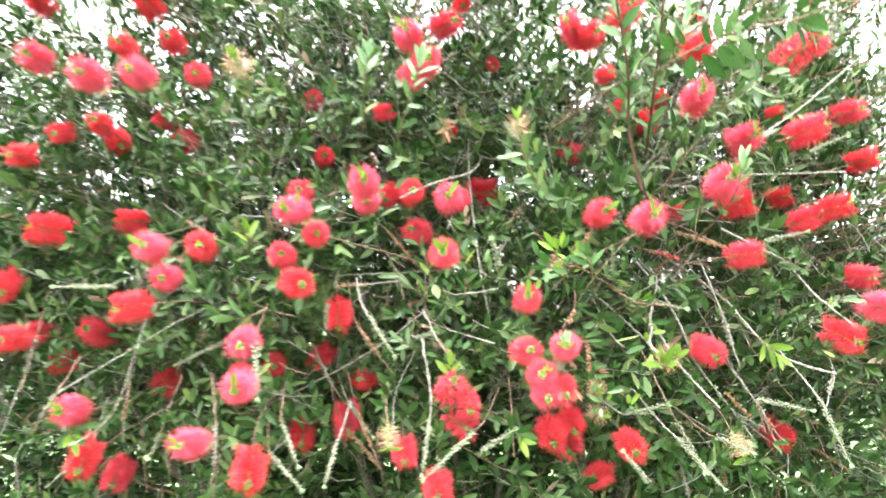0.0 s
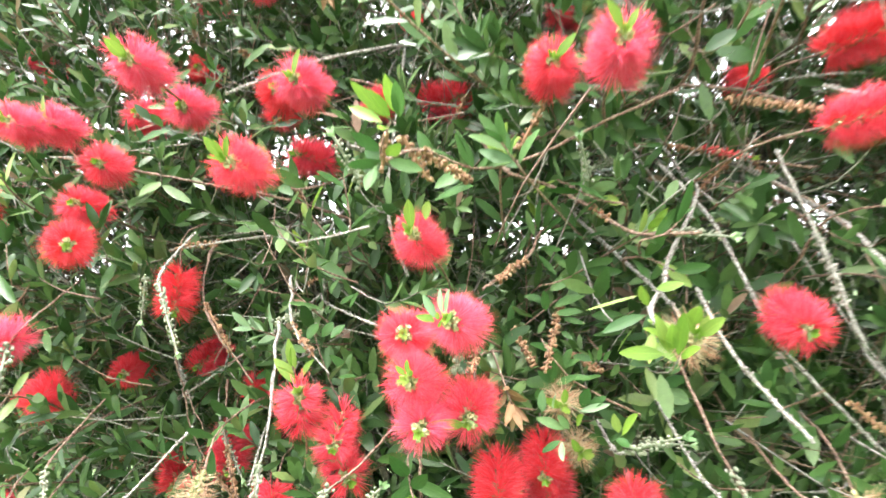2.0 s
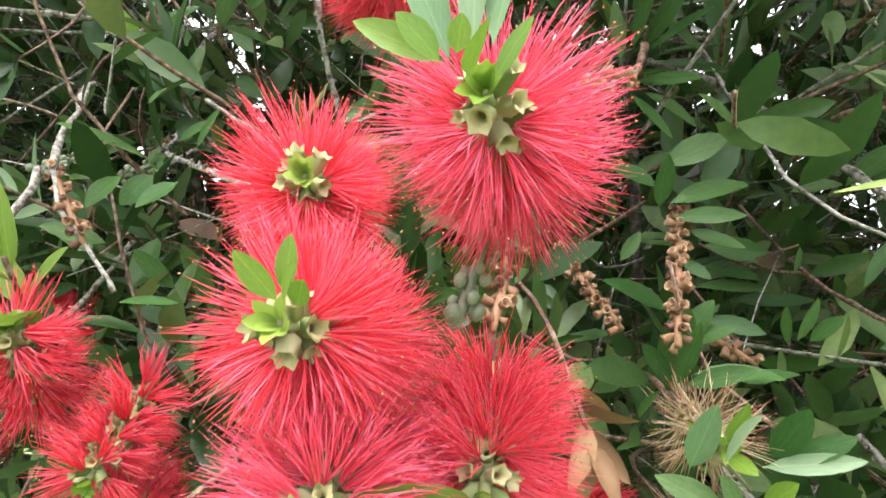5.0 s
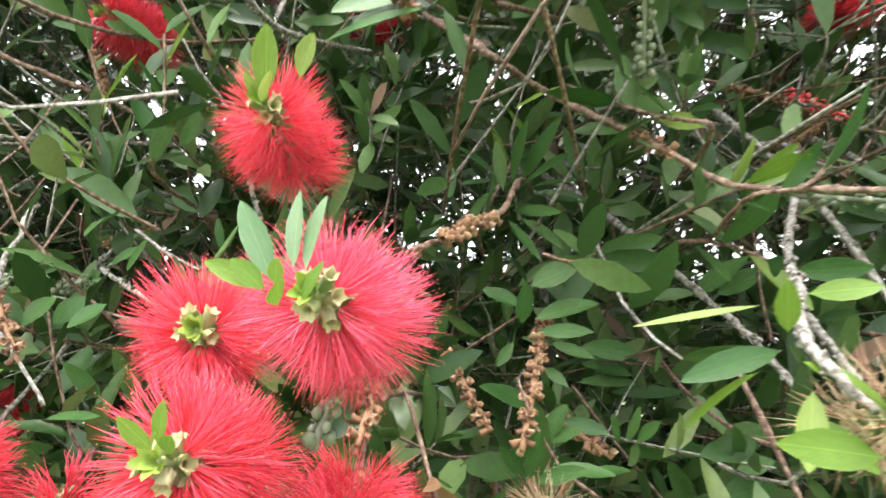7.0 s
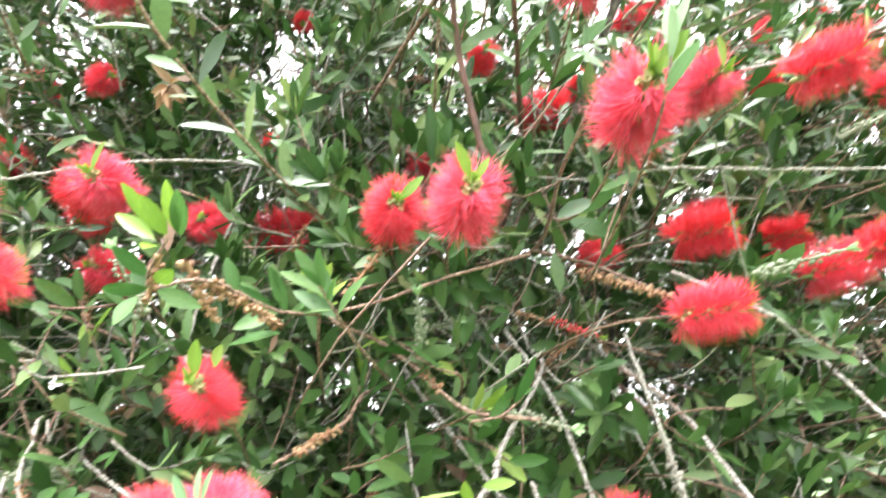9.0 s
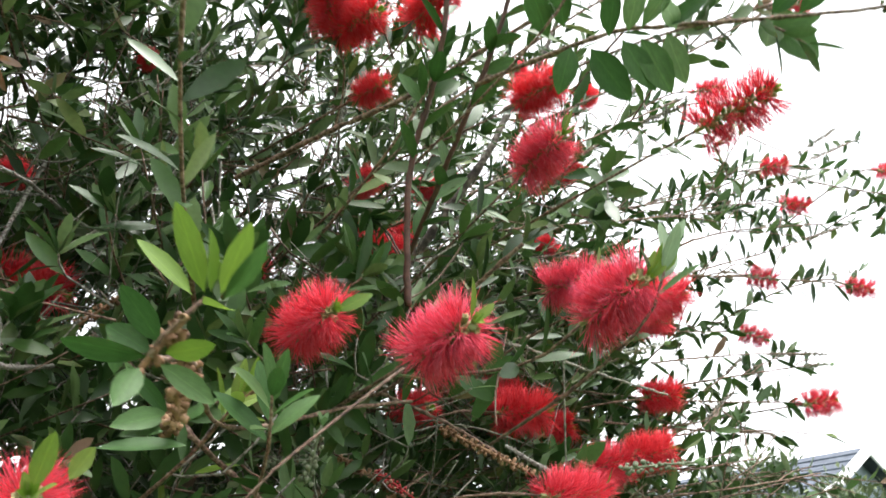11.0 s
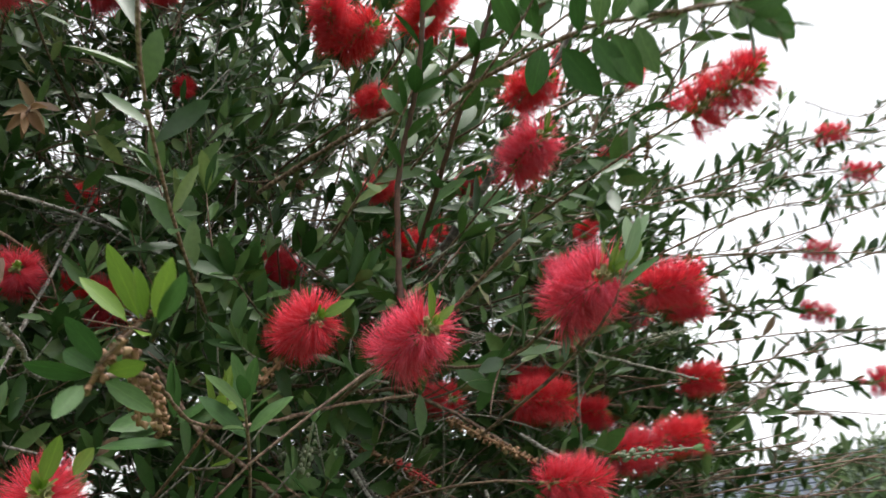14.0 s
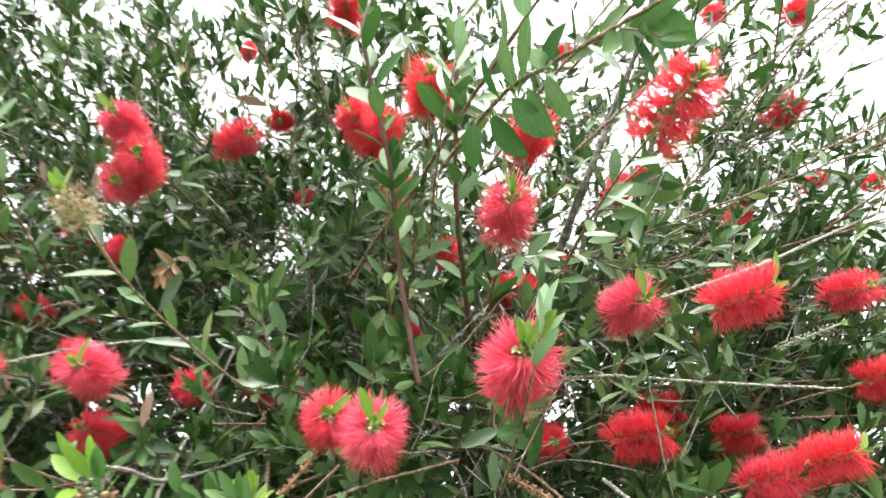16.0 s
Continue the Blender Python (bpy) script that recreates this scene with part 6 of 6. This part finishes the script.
def thinned(p, d, n, s):
    """Sparser patches, seen from the hollow as small windows on the sky."""
    w = p - np.array((0.3, 0.85, 1.5))
    az, el = np.arctan2(w[:, 0], w[:, 1]), np.arctan2(w[:, 2], np.hypot(w[:, 0], w[:, 1]))
    patch = np.sin(19 * az + 2.0 * np.sin(9 * el) + 1) + np.sin(27 * el + 2.0 * np.sin(13 * az)) + 0.8 * np.sin(41 * az - 33 * el + 2)
    ok = ~((patch > 0.8) & (az < 0.75) & (el > 0.06) & (el < 0.75) & (g2.random(len(p)) < 0.74))
    ok &= ~((patch > 0.3) & (az > -0.4) & (az < 0.4) & (el > 0.5) & (g2.random(len(p)) < 0.85))
    return p[ok], d[ok], n[ok], s[ok]


part("outer_foliage", laid(*keep_clear(mass_front), PLAIN, g2).mesh("outer_foliage", [leaf_mat]), shrub, "dense narrow green leaves", kind="stuff")
part("middle_foliage", laid(*thinned(*keep_clear(mass_mid)), MIDDLE, g2).mesh("middle_foliage", [leaf_mat]), shrub, "dense narrow green leaves", kind="stuff")
part("inner_foliage", laid(*thinned(*keep_clear(mass_back)), ROUGH, g2).mesh("inner_foliage", [leaf_mat]), shrub, "shaded inner leaves", kind="stuff")
part("twig_tangle", twigs.mesh("twigs", [bark_brown, bark_pale]), shrub, "thin bare twigs", kind="stuff")
part("stalk_tangle", STALKS.mesh("flower_stalks", [bark_brown, bark_pale]), shrub, "thin stalks behind the flowers", kind="stuff")


# ------------------------------------------------------------ beyond it
grass_mat = solid("lawn", [(0.3, (0.035, 0.07, 0.02)), (0.6, (0.07, 0.12, 0.035)), (0.85, (0.12, 0.15, 0.06))], 0.95, 3.0, 0.02)
ground_heap = Heap()
xs = np.concatenate([-np.geomspace(4000, 2, 24), [0], np.geomspace(2, 4000, 24)])
gx, gy = np.meshgrid(xs, xs, indexing="ij")
gz = np.zeros_like(gx)
nx = len(xs)
gi, gj = np.meshgrid(np.arange(nx - 1), np.arange(nx - 1), indexing="ij")
ground_heap.add(np.stack([gx, gy, gz], -1).reshape(-1, 3), np.stack([gi * nx + gj, gi * nx + nx + gj, gi * nx + nx + gj + 1, gi * nx + gj + 1], -1).reshape(-1, 4))
tagged(new("ground", ground_heap.mesh("ground", [grass_mat])), "mown green lawn around the shrub", "ground", kind="structure")

slate = solid("blue_grey_roofing", [(0.3, (0.039, 0.049, 0.068)), (0.7, (0.072, 0.087, 0.112))], 0.9, 6.0, 0.004)
siding = solid("blue_grey_siding", [(0.3, (0.20, 0.25, 0.31)), (0.7, (0.27, 0.32, 0.38))], 0.7, 4.0, 0.003)
white_paint = solid("white_trim_paint", [(0.3, (0.74, 0.75, 0.76)), (0.7, (0.82, 0.82, 0.82))], 0.5, 20.0, 0.001)
pane_mat = solid("dark_window_glass", [(0.4, (0.02, 0.025, 0.03)), (0.6, (0.04, 0.045, 0.05))], 0.08, 2.0, 0.0)


def box(x0, x1, y0, y1, z0, z1):
    v = [(x, y, z) for z in (z0, z1) for y in (y0, y1) for x in (x0, x1)]
    q = [(0, 2, 3, 1), (4, 5, 7, 6), (0, 1, 5, 4), (2, 6, 7, 3), (0, 4, 6, 2), (1, 3, 7, 5)]
    return np.array(v, dtype=float), np.array(q)


def sharp(me):
    me.polygons.foreach_set("use_smooth", np.zeros(len(me.polygons), dtype=bool))
    return me


def one(name, pieces, mat, parent, label=""):
    heap = Heap()
    for v, q in pieces:
        heap.add(v, q)
    return part(name, sharp(heap.mesh(name, [mat])), parent, label)


# a house with a gable: ridge along its own y, gable end at y = 0, half width 4
house = new("house")
house.matrix_basis = Matrix.Translation((14.5, 7.8, 0)) @ Matrix.Rotation(radians(-2), 4, "Z")
tagged(house, "blue-grey house with dark gabled roof and white bargeboards", "house")
HW, EAVE, RIDGE, LONG = 4.0, 3.0, 5.40, 11.0
one("wall", [box(-HW + 0.3, HW - 0.3, 0.3, LONG - 0.3, 0, EAVE)], siding, house)
gable_v = np.array([(-HW + 0.3, 0.3, EAVE), (HW - 0.3, 0.3, EAVE), (0, 0.3, RIDGE - 0.12), (-HW + 0.3, LONG - 0.3, EAVE), (HW - 0.3, LONG - 0.3, EAVE), (0, LONG - 0.3, RIDGE - 0.12)])
one("gable", [(gable_v, np.array([(0, 1, 2, 2), (4, 3, 5, 5), (0, 2, 5, 3), (1, 4, 5, 2)]))], siding, house)
for s in (-1, 1):
    rise = RIDGE - EAVE + 0.2
    steps, courses = 14, []
    v = [(s * HW * k / steps, yy, RIDGE - rise * k / steps + up) for k in range(steps + 1) for up in ((0.035, 0.0) if k else (0.0, 0.0)) for yy in (0, LONG)]
    v += [(s * HW, 0, RIDGE - rise - 0.09), (s * HW, LONG, RIDGE - rise - 0.09), (0, 0, RIDGE - 0.09), (0, LONG, RIDGE - 0.09)]
    q = [(4 * k + 2, 4 * k + 3, 4 * k + 5, 4 * k + 4) for k in range(steps)] + [(4 * k, 4 * k + 1, 4 * k + 3, 4 * k + 2) for k in range(1, steps + 1)]
    e = 4 * steps + 4
    q += [(4 * steps + 2, 4 * steps + 3, e + 1, e), (e, e + 1, e + 3, e + 2)]
    courses.append((np.array(v), np.array(q)))
    one("roof_slope", courses, slate, house, "dark blue-grey roof slope")
    bv = np.array([(0, -0.04, RIDGE + 0.06), (s * HW, -0.04, RIDGE - rise + 0.06), (s * HW, -0.04, RIDGE - rise - 0.16), (0, -0.04, RIDGE - 0.16), (0, 0.0, RIDGE + 0.06), (s * HW, 0.0, RIDGE - rise + 0.06), (s * HW, 0.0, RIDGE - rise - 0.16), (0, 0.0, RIDGE - 0.16)])
    one("bargeboard", [(bv, np.array([(0, 1, 2, 3), (7, 6, 5, 4), (0, 4, 5, 1), (1, 5, 6, 2), (2, 6, 7, 3), (3, 7, 4, 0)]))], white_paint, house, "white bargeboard")
for wx in (-2.0, 1.6):
    win = one("window", [box(wx - 0.65, wx + 0.65, 0.24, 0.32, 0.95, 2.25)], white_paint, house, "white-framed window")
    for px in (-0.31, 0.31):
        one("pane", [box(wx + px - 0.27, wx + px + 0.27, 0.225, 0.245, 1.03, 2.17)], pane_mat, win)

crown_mat = leafy("far_tree_leaf", [(0.0, (0.035, 0.06, 0.025)), (0.6, (0.075, 0.11, 0.045)), (1.0, (0.13, 0.17, 0.07))], 0.2, 0.6, mottle=0.4, scale=8.0)
flush_mat = leafy("reddish_leaf", [(0.0, (0.20, 0.05, 0.04)), (1.0, (0.34, 0.10, 0.07))], 0.2, 0.6, mottle=0.4, scale=8.0)


def tree(x, y, height, width, seed, label, mats, trunk_h=0.35, leaf=0.16, count=5200):
    g = np.random.default_rng(seed)
    top = new("tree")
    top.location = (x, y, 0)
    tagged(top, label, "tree")
    wood = Heap()
    wood.add(*tube(smooth_line([(0, 0, -0.05), (0.05, 0.02, height * 0.35), (0.0, 0.08, height * 0.8)], 10), width * 0.05, width * 0.012, 8, 0.2, g))
    centres = []
    for k in range(26):
        u = g.uniform(trunk_h, 0.97)
        a = g.uniform(0, 6.28)
        r = width * 0.5 * math.sqrt(max(0.05, 1 - ((u - 0.5) / 0.55) ** 2)) * g.uniform(0.45, 1.0)
        c = np.array((math.cos(a) * r, math.sin(a) * r, u * height))
        wood.add(*tube(smooth_line([(0, 0, u * height * 0.62), c * np.array((0.5, 0.5, 0.9)), c], 6), width * 0.016, width * 0.004, 5), 0)
        centres.append((c, width * g.uniform(0.10, 0.2)))
    part("trunk", wood.mesh("trunk", [bark_dark]), top)
    lv = Leaves()
    for k in range(count):
        c, r = centres[g.integers(len(centres))]
        p = c + g.normal(0, 0.5, 3) * r * np.array((1, 1, 0.85))
        d = unit(unit(p - np.array((0, 0, height * 0.45))) + g.normal(0, 0.6, 3))
        lv.add(p, d, unit(g.normal(0, 1, 3) + np.array((0, 0, 1.2))), leaf * g.uniform(0.6, 1.3), leaf * 0.4)
    part("crown", laid(*lv.arrays(), ROUGH, g).mesh("crown", mats), top)


tree(14.2, 6.0, 4.9, 2.8, 206, "leafy green tree by the gable of the house", [crown_mat])
tree(13.2, 4.6, 5.3, 3.2, 201, "leafy green tree beside the house", [crown_mat])
tree(11.8, 3.0, 4.7, 3.6, 202, "leafy green tree in the neighbouring garden", [crown_mat])
tree(11.3, 4.9, 4.0, 1.8, 203, "low tree with reddish young foliage", [flush_mat])
tree(11.7, 6.5, 4.15, 3.2, 207, "round leafy garden tree before the house", [crown_mat])
tree(11.0, 8.2, 4.45, 2.1, 208, "slender leafy garden tree before the house", [crown_mat])
tree(20.0, 15.0, 4.6, 4.2, 204, "dark green tree behind the house", [crown_mat])
tree(9.0, 0.5, 3.4, 2.6, 205, "leafy green tree in the neighbouring garden", [crown_mat])
